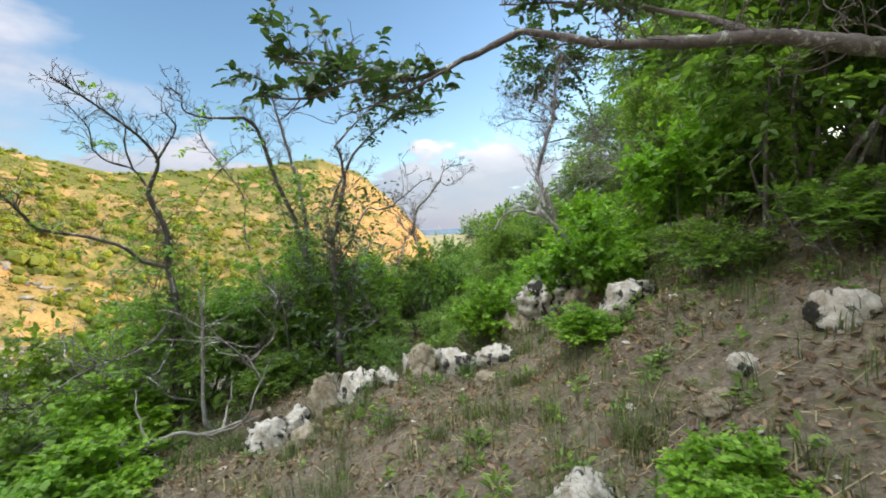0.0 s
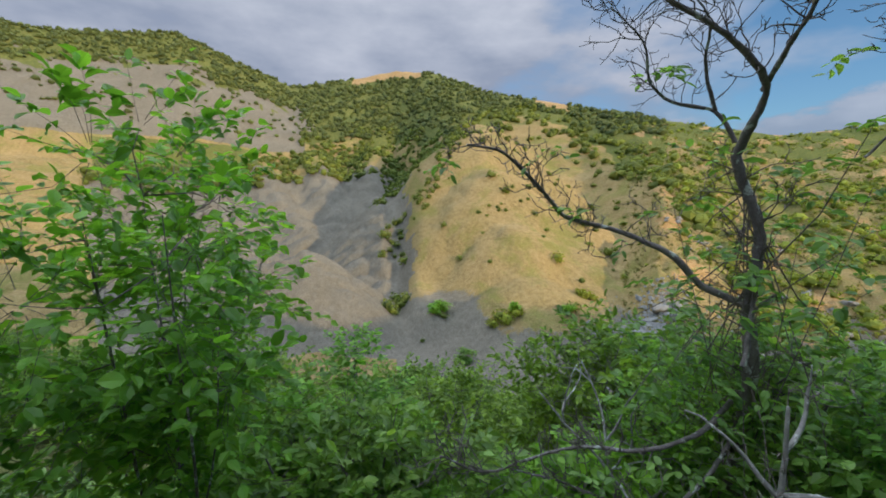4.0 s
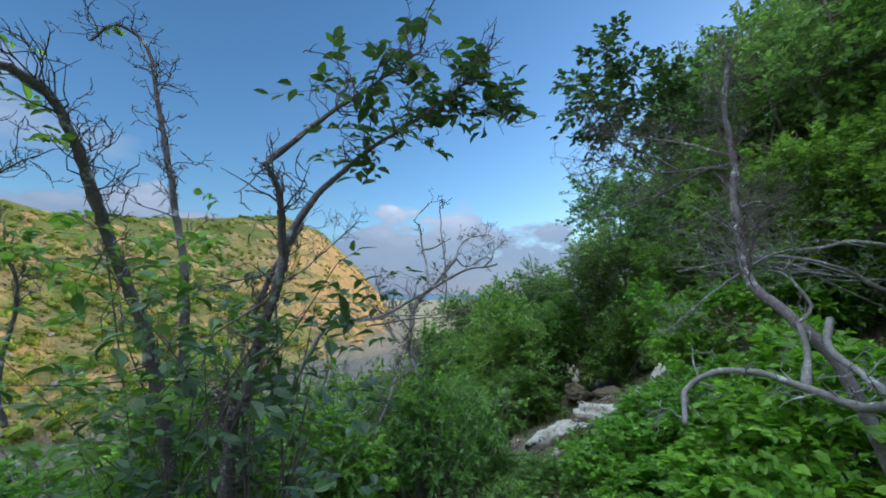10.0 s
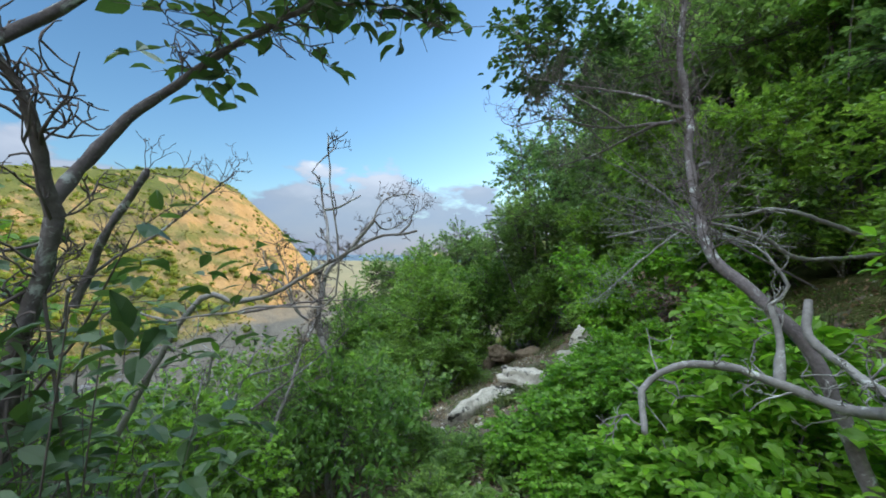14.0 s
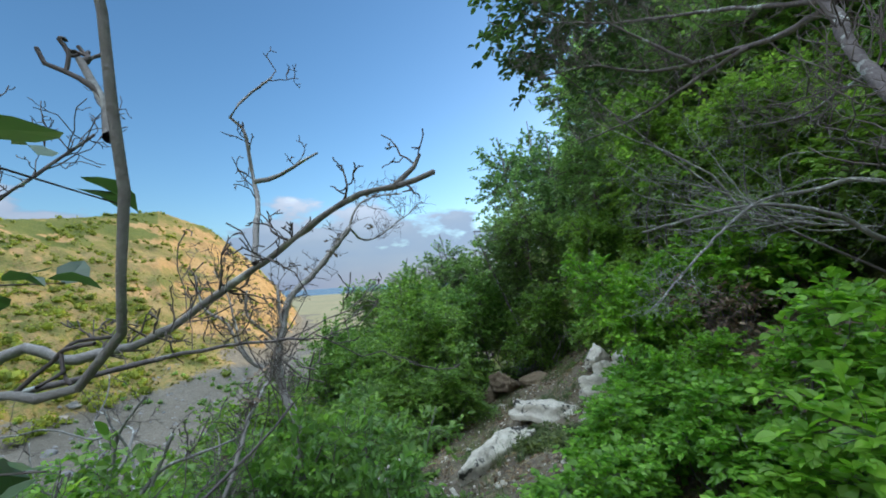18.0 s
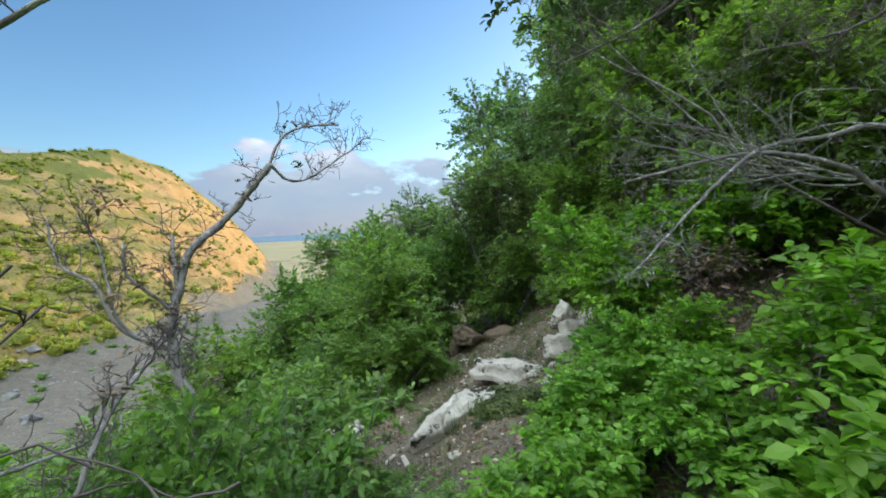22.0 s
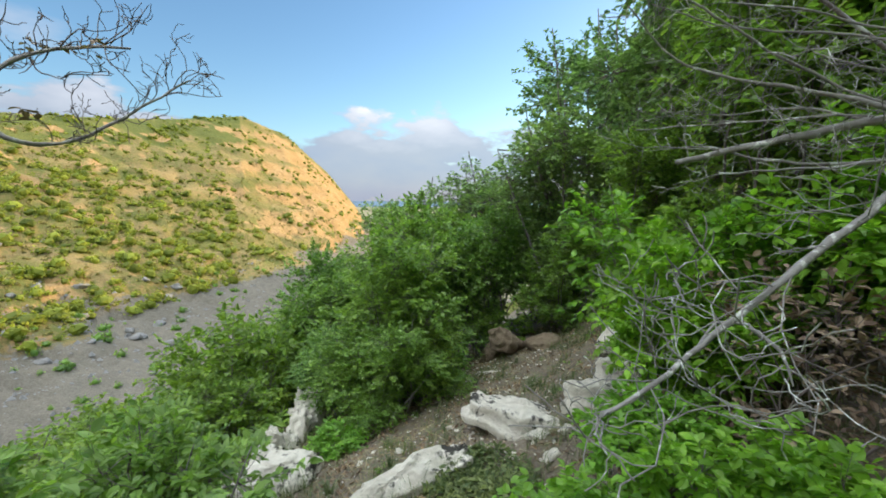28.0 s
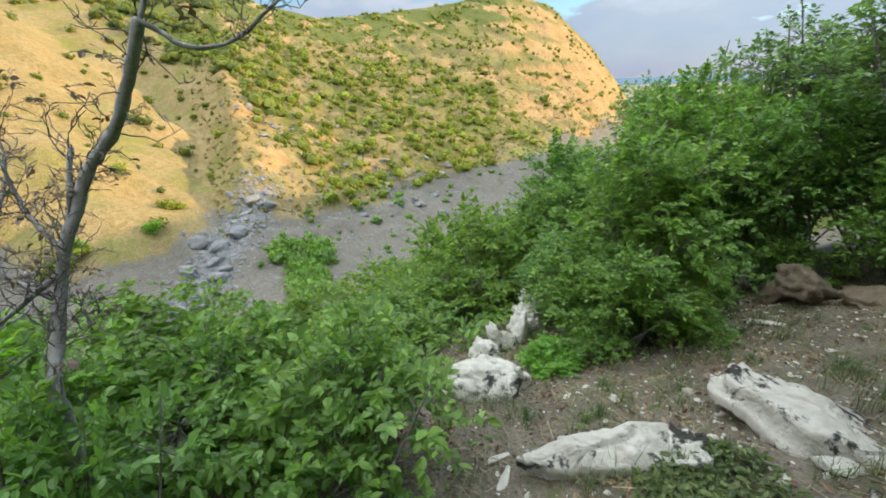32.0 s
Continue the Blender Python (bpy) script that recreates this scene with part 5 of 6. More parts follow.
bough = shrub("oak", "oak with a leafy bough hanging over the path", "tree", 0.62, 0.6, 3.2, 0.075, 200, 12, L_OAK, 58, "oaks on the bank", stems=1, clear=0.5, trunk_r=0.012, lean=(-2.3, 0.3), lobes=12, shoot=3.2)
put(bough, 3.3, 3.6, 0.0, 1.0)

# bushes down the valley side
b_far = shrub("bush", "round green bush on the steep valley side", "bush", 1.2, 1.15, 1.9, 0.10, 330, 11, L_SLOPE, 55, "bushes on the valley side", stems=5, lobes=20, trunk_r=0.02, shoot=3.0)
put(b_far, -4.2, 1.0, 0.0, 1.0)
for x, y, turn, size, tall in [(-3.0, 7.7, 1.0, 0.95, 1.2), (-2.6, 6.7, 2.0, 0.7, 0.85), (-3.7, 6.5, 3.0, 0.7, 0.8), (-2.2, 5.4, 4.0, 0.55, 0.8), (-4.2, 8.7, 5.0, 1.0, 1.0), (-3.8, 10.2, 0.4, 1.0, 1.1), (-5.0, 7.4, 1.4, 1.0, 1.0), (-1.8, 4.5, 2.4, 0.45, 0.8), (-2.6, 4.5, 3.4, 0.55, 0.9), (-5.2, 10.5, 4.4, 1.1, 1.0), (-1.5, 3.7, 5.1, 0.5, 0.85), (-2.6, 3.4, 0.9, 0.7, 0.9), (-6.2, 9.0, 2.9, 1.1, 1.0)]:
    again(b_far, x, y, turn, size, tall=tall)
rng_b = np.random.default_rng(5)
spots = []
for _ in range(4000):
    a, r = rng_b.uniform(-178, -8), 3.6 + 42 * rng_b.uniform(0, 1) ** 1.25
    x, y = r * math.sin(radians(a)), r * math.cos(radians(a)) + 1.5
    if x > -3.0 - 0.1 * max(0, 8 - y) and y < 11 or any((x - u) ** 2 + (y - v) ** 2 < (0.9 + 0.045 * r) ** 2 for u, v in spots):
        continue
    spots.append((x, y))
for x, y in spots[:190]:
    again(b_far, x, y, rng_b.uniform(0, 6.3), rng_b.uniform(0.75, 1.25) * (0.8 + 0.012 * math.hypot(x, y)) * (0.56 if 0.2 < (y - 3) / (0.85 - x) < 1.0 and x > -9 else 0.72 if 1.5 < y < 10 and x > -9 else 1.0), tall=rng_b.uniform(0.85, 1.3))

# screening shrubs over the bank, a leafy sapling over the blocky rock and dry brushwood under the fallen tree
for x, y, turn, size, tall in [(2.5, 0.3, 1.0, 0.95, 1.15), (2.9, -1.6, 3.0, 0.9, 1.0), (3.3, 0.9, 2.0, 1.1, 1.2), (5.0, 2.4, 0.5, 1.5, 1.3), (5.4, 4.6, 3.5, 1.5, 1.3), (5.2, 7.4, 1.5, 1.5, 1.3), (6.5, 3.2, 4.5, 1.7, 1.3), (4.4, 4.4, 2.9, 1.2, 1.3), (4.2, 1.6, 5.5, 1.2, 1.3), (6.2, 6.0, 0.2, 1.7, 1.4)]:
    again(t_shrub, x, y, turn, size, tall=tall)
for x, y, turn, size, tall in [(8.5, 3.0, 1.0, 1.4, 1.3), (8.8, 5.5, 2.6, 1.5, 1.3), (8.0, 0.0, 4.0, 1.4, 1.2), (9.5, 9.0, 5.0, 1.6, 1.3), (7.0, 11.0, 0.4, 1.4, 1.3)]:
    again(t_oak, x, y, turn, size, tall=tall)
sapling = shrub("sapling", "slender sapling with bright green leaves leaning over the rock", "tree", 0.42, 0.4, 1.35, 0.06, 120, 10, L_BRIGHT, 59, "", stems=4, clear=0.25, trunk_r=0.008, lean=(-0.35, 0.1), lobes=14, shoot=2.8, full=True)
put(sapling, 1.95, 5.15, 0.2)
brush = shrub("dead_bush", "dry brown brushwood with withered leaves under the fallen tree", "bush", 0.5, 0.55, 0.7, 0.045, 160, 5, L_LITTER, 60, "", stems=9, clear=0.05, bark=M_TWIG, trunk_r=0.007, lobes=18, shoot=3.5)
put(brush, 2.0, 3.95, 0.0)
for x, y, turn, size, tall in [(-0.2, 6.25, 1.0, 0.62, 0.75), (0.1, 6.55, 3.0, 0.5, 0.8), (-0.55, 6.45, 5.0, 0.6, 0.7)]:
    again(t_shrub, x, y, turn, size, tall=tall)
again(b_near, -0.5, 5.55, 1.7, 0.42, tall=0.6)
for x, y, turn, size, tall in [(12, 12, 1.0, 1.9, 1.4), (12.5, 8, 2.0, 1.8, 1.4), (11, 15.5, 3.0, 2.0, 1.4), (13, 4, 4.0, 1.8, 1.4), (7, 15, 5.0, 1.8, 1.4), (10.5, 6.2, 0.5, 1.7, 1.4)]:
    again(t_oak, x, y, turn, size, tall=tall)

# ---- limestone rocks ----
PALE = "pale weathered limestone rock with dark lichen stains"
for k, (x, y, w, h, turn) in enumerate([(0.95, 0.92, 0.42, 0.40, 20), (1.2, 0.98, 0.34, 0.36, 60), (1.25, 0.75, 0.34, 0.17, 70), (1.55, 0.25, 0.30, 0.17, 10), (0.33, 0.36, 0.27, 0.22, 30), (0.13, 0.2, 0.24, 0.21, 80),
                                        (-0.06, 0.1, 0.13, 0.10, 0), (-0.27, 0.02, 0.24, 0.25, 45), (-0.5, -0.08, 0.20, 0.34, 15), (-0.72, -0.12, 0.17, 0.12, 60), (-0.78, -0.36, 0.27, 0.18, 110),
                                        (-0.42, -0.42, 0.2, 0.12, 20), (-1.75, -0.7, 0.36, 0.2, 40), (0.7, 0.38, 0.24, 0.15, 0), (0.66, 0.0, 0.18, 0.11, 50), (2.1, -0.95, 0.18, 0.11, 15), (1.8, -0.95, 0.1, 0.07, 90),
                                        (1.68, -1.1, 0.1, 0.08, 35), (1.22, -1.35, 0.2, 0.10, 70), (-0.62, 0.12, 0.2, 0.26, 75)]):
    boulder(x, y, w * 0.68, w * 0.52, h * 0.85, 100 + k, (M_PITTED, M_PITTED, M_MOSSROCK)[k % 3], "mossy brown and white weathered rock" if k % 3 == 2 else "pitted white limestone rock with black lichen and moss", group="rocks along the edge", turn=turn, angular=0.6, pits=0.11, sink=0.42)
for k, (x, y, w, h, turn) in enumerate([(0.22, 0.29, 0.09, 0.13, 10), (0.05, 0.2, 0.09, 0.14, 50), (-0.14, 0.12, 0.08, 0.13, 90), (-0.36, 0.04, 0.07, 0.15, 20), (-0.42, -0.02, 0.09, 0.10, 70), (-0.58, -0.04, 0.07, 0.17, 130), (-0.66, -0.22, 0.1, 0.09, 40), (0.42, 0.42, 0.1, 0.09, 15)]):
    boulder(x, y, w, w * 0.75, h, 210 + k, M_PITTED, "jagged pitted white limestone with black lichen", group="rocks along the edge", turn=turn, tilt=(6, -8), angular=0.85, pits=0.16, sink=0.3)
boulder(1.04, 0.98, 0.40, 0.27, 0.31, 221, M_PITTED, "large jagged limestone outcrop with dark hollows beside the path", "rock_outcrop", group="rocks along the edge", turn=20, tilt=(0, 12), angular=0.75, pits=0.16, sink=0.35, detail=5)
boulder(0.77, 0.76, 0.21, 0.15, 0.15, 222, M_MOSSROCK, "low mossy limestone rock at the foot of the outcrop", group="rocks along the edge", turn=-20, angular=0.7, pits=0.14, sink=0.35)
boulder(1.4, 0.8, 0.27, 0.2, 0.19, 223, M_MOSSROCK, "brown mossy rock beside the outcrop", group="rocks along the edge", turn=35, angular=0.7, pits=0.14, sink=0.35)
boulder(-1.08, -0.12, 0.09, 0.07, 0.12, 140, M_BROWNROCK, "small reddish brown rock", group="rocks along the edge", turn=20)
ON, DROP = "rocks on the path", "rocks at the drop"
ledge_rock(0.38, 4.56, 0.50, 0.13, 0.15, 141, "long pale limestone slab half buried along the path", ON, turn=38, tilt=(12, -10))
ledge_rock(1.13, 5.22, 0.42, 0.25, 0.12, 142, "broad cracked pale limestone rock half buried in the path", ON, turn=-14, tilt=(-9, 5))
ledge_rock(1.58, 5.1, 0.22, 0.17, 0.12, 170, "blocky pale limestone rock with a dark hollow at the bank", ON, turn=25, tilt=(-16, 8))
ledge_rock(1.8, 5.4, 0.25, 0.2, 0.14, 143, "upright blocky pale limestone rock at the bank", ON, turn=15, tilt=(-20, 10))
boulder(2.02, 5.55, 0.16, 0.15, 0.16, 171, M_LIME, "upright blocky pale limestone rock at the bank", group=ON, turn=50, angular=0.6, pits=0.06)
boulder(1.95, 6.15, 0.22, 0.2, 0.2, 144, M_LIME, PALE, group=ON, turn=55, angular=0.7)
for x, y, sx, sy, sz, turn in [(-0.16, 4.3, 0.11, 0.03, 0.03, 70), (-0.04, 4.2, 0.1, 0.03, 0.03, 110), (0.32, 4.69, 0.12, 0.07, 0.035, 10), (1.13, 4.92, 0.1, 0.07, 0.05, -20), (1.3, 4.82, 0.05, 0.04, 0.04, 30), (0.98, 4.78, 0.05, 0.04, 0.03, 80),
                               (1.42, 4.7, 0.06, 0.05, 0.04, 15), (0.7, 4.95, 0.05, 0.03, 0.03, 60), (0.15, 5.2, 0.05, 0.04, 0.03, 20), (0.5, 5.5, 0.06, 0.04, 0.03, 140), (1.18, 4.6, 0.07, 0.05, 0.04, 45), (0.3, 3.9, 0.05, 0.04, 0.03, 0), (0.77, 7.33, 0.2, 0.05, 0.04, 25)]:
    boulder(x, y, sx, sy, sz, 172 + int(1000 * x + 77 * y) % 997, M_LIME, "small loose piece of pale limestone", "stone", group="loose stones on the path", turn=turn, angular=0.7, detail=3, pits=0.08)
boulder(-0.76, 5.0, 0.44, 0.27, 0.22, 149, M_LIME, "rounded pale limestone rock at the drop", group=DROP, turn=36, angular=0.2, sink=0.35, pits=0.03, detail=5)
for k in range(16):
    rng_k = np.random.default_rng(400 + k)
    s = k / 15
    x, y = -1.12 - 0.62 * s + rng_k.normal(0, 0.09), 5.75 + 2.2 * s + rng_k.normal(0, 0.06)
    w = rng_k.uniform(0.10, 0.2)
    boulder(x, y, w, w * 0.8, rng_k.uniform(0.17, 0.33) * (0.8 + 0.6 * s), 150 + k, M_LIME, "jagged grey-white limestone outcrop at the drop", "rock_outcrop", group=DROP, turn=40 * k, tilt=(rng_k.normal(0, 10), rng_k.normal(0, 10)), angular=0.7, pits=0.12)
boulder(0.98, 8.15, 0.36, 0.34, 0.22, 161, M_BROWNROCK, "overhanging brown sandstone rock at the end of the path", group="rocks at the end of the path", turn=10, tilt=(-14, 8), angular=0.8, sink=-0.35, pits=0.12)
boulder(0.85, 8.42, 0.3, 0.25, 0.26, 163, M_BROWNROCK, "brown sandstone rock under the overhang", group="rocks at the end of the path", turn=60, angular=0.8, pits=0.12)
boulder(1.5, 7.9, 0.4, 0.26, 0.16, 162, M_BROWNROCK, "low brown sandstone ledge beside the path", group="rocks at the end of the path", turn=-15, angular=0.8, pits=0.12)

# ---- scrub and outcrops on the far slopes ----
G = (1 + 5 ** 0.5) / 2
ICO = np.array([[-1, G, 0], [1, G, 0], [-1, -G, 0], [1, -G, 0], [0, -1, G], [0, 1, G], [0, -1, -G], [0, 1, -G], [G, 0, -1], [G, 0, 1], [-G, 0, -1], [-G, 0, 1]]) / (1 + G * G) ** 0.5
ICO_F = np.array([[0, 11, 5], [0, 5, 1], [0, 1, 7], [0, 7, 10], [0, 10, 11], [1, 5, 9], [5, 11, 4], [11, 10, 2], [10, 7, 6], [7, 1, 8], [3, 9, 4], [3, 4, 2], [3, 2, 6], [3, 6, 8], [3, 8, 9], [4, 9, 5], [2, 4, 11], [6, 2, 10], [8, 6, 7], [9, 8, 1]])


def scrub(name, label, places, radius, per, material, seed, blade=0.34):
    """Many far bushes: each a dense lumpy heart of foliage wrapped in leaf sprays; places (n, 2), radius (n,)."""
    rng = np.random.default_rng(seed)
    x, y = places[:, 0], places[:, 1]
    z = height(x, y)
    n = len(x)
    squash = rng.uniform(0.6, 1.0, n)
    k = np.repeat(np.arange(n), per)
    d = rng.normal(0, 1, (len(k), 3))
    d /= np.linalg.norm(d, axis=1)[:, None]
    lump = 1 + 0.3 * np.sin(d[:, 0] * 5 + k) * np.cos(d[:, 1] * 4 + 2 * k)
    rad = radius[k] * rng.uniform(0.7, 1.0, len(k)) * lump
    at = np.stack([x[k], y[k], z[k] + radius[k] * 0.45], -1) + d * rad[:, None] * np.stack([0 * d[:, 0] + 1, 0 * d[:, 0] + 1, squash[k]], -1)
    me = leaf_mesh(name, at, d, radius[k] * blade * np.clip(2.2 / radius[k], 0.6, 1.2), rng, 0.9, loose=0.9)
    me.materials.append(material)
    ob = tagged(new(name, me), label, "bushes", kind="stuff")
    core = ICO[None] * (radius[:, None, None] * rng.uniform(0.55, 1.0, (n, 12, 1)))
    core = core * np.stack([0 * x + 1, 0 * x + 1, squash], -1)[:, None] + np.stack([x, y, z + radius * 0.4], -1)[:, None]
    part("foliage", quad_mesh("foliage", core.reshape(-1, 3), (ICO_F[None] + 12 * np.arange(n)[:, None, None]).reshape(-1, 3), smooth=False), material, ob)
    return ob


def spread(n, az0, az1, r0, r1, seed, test):
    rng = np.random.default_rng(seed)
    a, r = np.radians(rng.uniform(az0, az1, n)), np.sqrt(rng.uniform(r0 ** 2, r1 ** 2, n))
    x, y = r * np.sin(a), r * np.cos(a)
    ok = (far_height(x, y) > near_height(x, y)) & test(np.degrees(a), r, waves(x, y, 45, 71), rng.random(n))
    return np.stack([x[ok], y[ok]], -1), rng


north, rng_f = spread(17000, -72, -19, 95, 500, 61, lambda a, r, w, u: ((r > bush_line(a)) | (u < 0.02)) & (u < np.where(a > -34, 0.10, np.where(r < 270, 0.50, 0.22)) + 0.3 * w) & (height(r * np.sin(np.radians(a)), r * np.cos(np.radians(a))) > FLOOR + 5))
scrub("scrub_bushes", "scattered yellow-green scrub bushes on the sunlit far hillside", north, (0.65 + 2.2 * rng_f.random(len(north)) ** 2.0) * np.where(np.hypot(north[:, 0], north[:, 1]) > 290, 0.75, 1.0), 34, L_FAR, 62, 0.36)
belt, rng_f = spread(7000, -113, -60, 190, 400, 63, lambda a, r, w, u: (r / stretch(a) > 205) & (r / stretch(a) < 305) & (u < 0.40 + 0.6 * w) & ((np.abs(a + 86) > 8) | (r > 235)) & ((a > -99) | (r / stretch(a) > 262)) & ((a < -66) | (r > 200)) & (a < -91))
scrub("scrub_bushes", "green bushes along the bench above the gullies", belt, 1.2 + 2.2 * rng_f.random(len(belt)) ** 1.5, 46, L_HILLBUSH, 64, 0.32)
hedge, rng_f = spread(5200, -134, -96, 230, 380, 83, lambda a, r, w, u: (r / stretch(a) > np.where(a < -117, 222, 234) + 9 * w) & (r / stretch(a) < np.where(a < -117, 246, 276) + 9 * w) & (u < 0.45 + 0.5 * w))
scrub("scrub_bushes", "thick green bushes on the bench above the grey gullies", hedge, 1.6 + 2.3 * rng_f.random(len(hedge)) ** 1.4, 50, L_HILLBUSH, 84, 0.28)
fringe, rng_f = spread(5200, -91, -60, 165, 400, 75, lambda a, r, w, u: (r > bush_line(a) - 6 + 10 * w) & (r < bush_line(a) + 62) & (u < 0.16 + 0.22 * waves(r * np.sin(np.radians(a)), r * np.cos(np.radians(a)), 24, 76)))
scrub("scrub_bushes", "large rounded green bushes in clumps along the bare slope", fringe, 1.8 + 2.4 * rng_f.random(len(fringe)) ** 1.3, 60, L_HILLBUSH, 77, 0.26)
stray, rng_f = spread(1500, -91, -62, 150, 330, 78, lambda a, r, w, u: (r < bush_line(a) - 8) & (u < 0.035))
scrub("scrub_bushes", "few lone bushes on the bare dry slope", stray, rng_f.uniform(1.3, 2.8, len(stray)), 60, L_HILLBUSH, 79, 0.28)
wood, rng_f = spread(15000, -140, -66, 300, 545, 73, lambda a, r, w, u: (r / stretch(a) > np.where(a > -91, bush_line(a) + 50, 292)) & (u < 0.62 + 0.3 * w) & ((a > -112) | (r / stretch(a) > 350) | (u < 0.06)) & ((np.abs(a + 101) > 4.5) | (r < 0.955 * np.interp(a, SKY_AZ, SKY_R))) & ((np.abs(a + 79.5) > 2) | (r < 0.95 * np.interp(a, SKY_AZ, SKY_R))))
scrub("scrub_bushes", "dense green scrub on the upper western slopes", wood, 1.3 + 2.3 * rng_f.random(len(wood)) ** 1.8, 18, L_FELLBUSH, 74, 0.36)
gully, rng_f = spread(3600, -108, -90, 115, 345, 65, lambda a, r, w, u: (np.abs(a + 98.9 - 0.006 * (r - 200) + 2.0 * w) < 1.2 + 0.010 * (r - 130)) & (u < 0.25 + 0.5 * w))
scrub("scrub_bushes", "dark bushes in the shaded gully", gully, rng_f.uniform(0.9, 2.3, len(gully)), 60, L_HILLBUSH, 66, 0.3)
mound, rng_f = spread(2200, -99, -68, 95, 225, 67, lambda a, r, w, u: (u < 0.012) | (np.abs(a + 94.0 - (r - 190) * 0.12) < 1.4) & (r > 165) & (u < 0.75) | (np.abs(r - 155 - 1.3 * (a + 84)) < 4) & (np.abs(a + 84) < 5) & (u < 0.35))
scrub("scrub_bushes", "few low bushes on the bare rounded spur", mound, rng_f.uniform(0.6, 1.6, len(mound)), 80, L_HILLBUSH, 68, 0.3)
rng_f = np.random.default_rng(91)
clump = np.array([(-117.1, 32.9, 1.9), (-116.0, 34.6, 1.3), (-118.4, 31.6, 1.4), (-130.0, 27.4, 2.4), (-103.5, 11.9, 2.0), (-102.2, 9.6, 1.8), (-104.4, 8.0, 2.3), (-103.0, 6.2, 1.7), (-111.9, 96.9, 2.2)])
scrub("scrub_bushes", "bright yellow-green bushes at the foot of the bare spur", clump[:, :2], clump[:, 2], 160, L_FAR, 92, 0.24)
foot, rng_f = spread(1500, -68, -50, 66, 104, 69, lambda a, r, w, u: (np.abs(a + 60 + 0.12 * (r - 85)) < 3.2 + 1.5 * w) & (u < 0.4) & (r > 74) & (r < 98))
scrub("scrub_bushes", "dark green bushes in the stream bed", foot, rng_f.uniform(1.0, 2.2, len(foot)), 60, L_MID, 70)

for k, (a, r, size) in enumerate([(-93.9, 115, 3.0), (-95.0, 112, 2.0), (-76.5, 108, 1.6), (-83.6, 106, 1.8), (-90.4, 92, 2.4)]):
    x, y = r * math.sin(radians(a)), r * math.cos(radians(a))
    rng_y = np.random.default_rng(200 + k)
    ob = thing("bush", x, y, at_ground(x, y), "round yellow-green bush at the foot of the spur" if k < 4 else "dark green bush on the stony slope foot", "bush", "bushes at the spur's foot")
    tips, _, _ = crown_tips(rng_y, 220, size, size, size * 0.8)
    at, out = sprays(tips + np.array([0, 0, size * 0.6]), 5, 0.3, rng_y)
    v, f = tube(np.array([[0, 0, -0.5], [0.1, 0, size * 0.4], [0, 0.1, size * 0.8]]), 0.12, 0.03)
    part("trunk", quad_mesh("trunk", v, f), M_BARK, ob)
    tagged(part("foliage", leaf_mesh("foliage", at, out, 0.45, rng_y, 0.8), L_BRIGHT if k < 4 else L_MID, ob), kind="stuff")

for k in range(70):
    rng_o = np.random.default_rng(300 + k)
    if k < 30:
        s = k / 29
        a, r, size = -75.5 + 11.5 * s + rng_o.normal(0, 1.3), 78 + 42 * s + rng_o.normal(0, 3.5), 0.5 + 1.5 * rng_o.random() ** 1.6
    elif k < 48:
        a, r, size = rng_o.uniform(-52, -40), rng_o.uniform(100, 165), rng_o.uniform(0.5, 1.7)
    else:
        a, r, size = rng_o.uniform(-68, -50), rng_o.uniform(125, 200), rng_o.uniform(0.7, 1.6)
    boulder(r * math.sin(radians(a)), r * math.cos(radians(a)), size * 1.5, size * 1.0, size * 0.85, 320 + k, M_LEDGE, "grey bedded rock outcrop on the far slope", "rock_outcrop", "rock", "outcrops on the far slope", turn=(62 if k < 30 else -a * 0.6) + rng_o.normal(0, 30), tilt=(rng_o.normal(0, 14), rng_o.normal(0, 14)), angular=0.95, detail=3, pits=0.12)


def scree():
    """Loose grey stones over the valley's scree fans and foot slopes."""
    rng = np.random.default_rng(91)
    n = 9000
    a, r = np.radians(rng.uniform(-72, -18, n)), rng.uniform(78, 200, n)
    x, y = r * np.sin(a), r * np.cos(a)
    s = rng.random(2600)
    a2, r2 = np.radians(-77 + 13.5 * s + rng.normal(0, 1.5, 2600)), 74 + 50 * s + rng.normal(0, 4.5, 2600)
    x[:2600], y[:2600] = r2 * np.sin(a2), r2 * np.cos(a2)
    z = height(x, y)
    strip = np.arange(n) < 2600
    ok = strip | (z < FLOOR + 11 + 4 * waves(x, y, 40, 92)) & (rng.random(n) < 0.45 + 0.5 * waves(x, y, 14, 93))
    x, y, z = x[ok], y[ok], z[ok]
    base = np.array([[1, 0, 0], [0, 1, 0], [-1, 0, 0], [0, -1, 0], [0, 0, 0.8]], float)
    tri = np.array([[0, 1, 4], [1, 2, 4], [2, 3, 4], [3, 0, 4]])
    size = rng.uniform(0.15, 0.32, len(x)) + np.where(strip[ok], 0.9, 0.7) * rng.random(len(x)) ** np.where(strip[ok], 3, 5)
    v = base[None] * size[:, None, None] * rng.uniform(0.5, 1.3, (len(x), 5, 3)) + np.stack([x, y, z - 0.03], -1)[:, None]
    me = quad_mesh("scree", v.reshape(-1, 3), (tri[None] + 5 * np.arange(len(x))[:, None, None]).reshape(-1, 3), smooth=False)
    me.materials.append(M_LEDGE)
    tagged(new("scree", me), "loose grey stones on the scree slopes of the valley", "scree", kind="stuff")


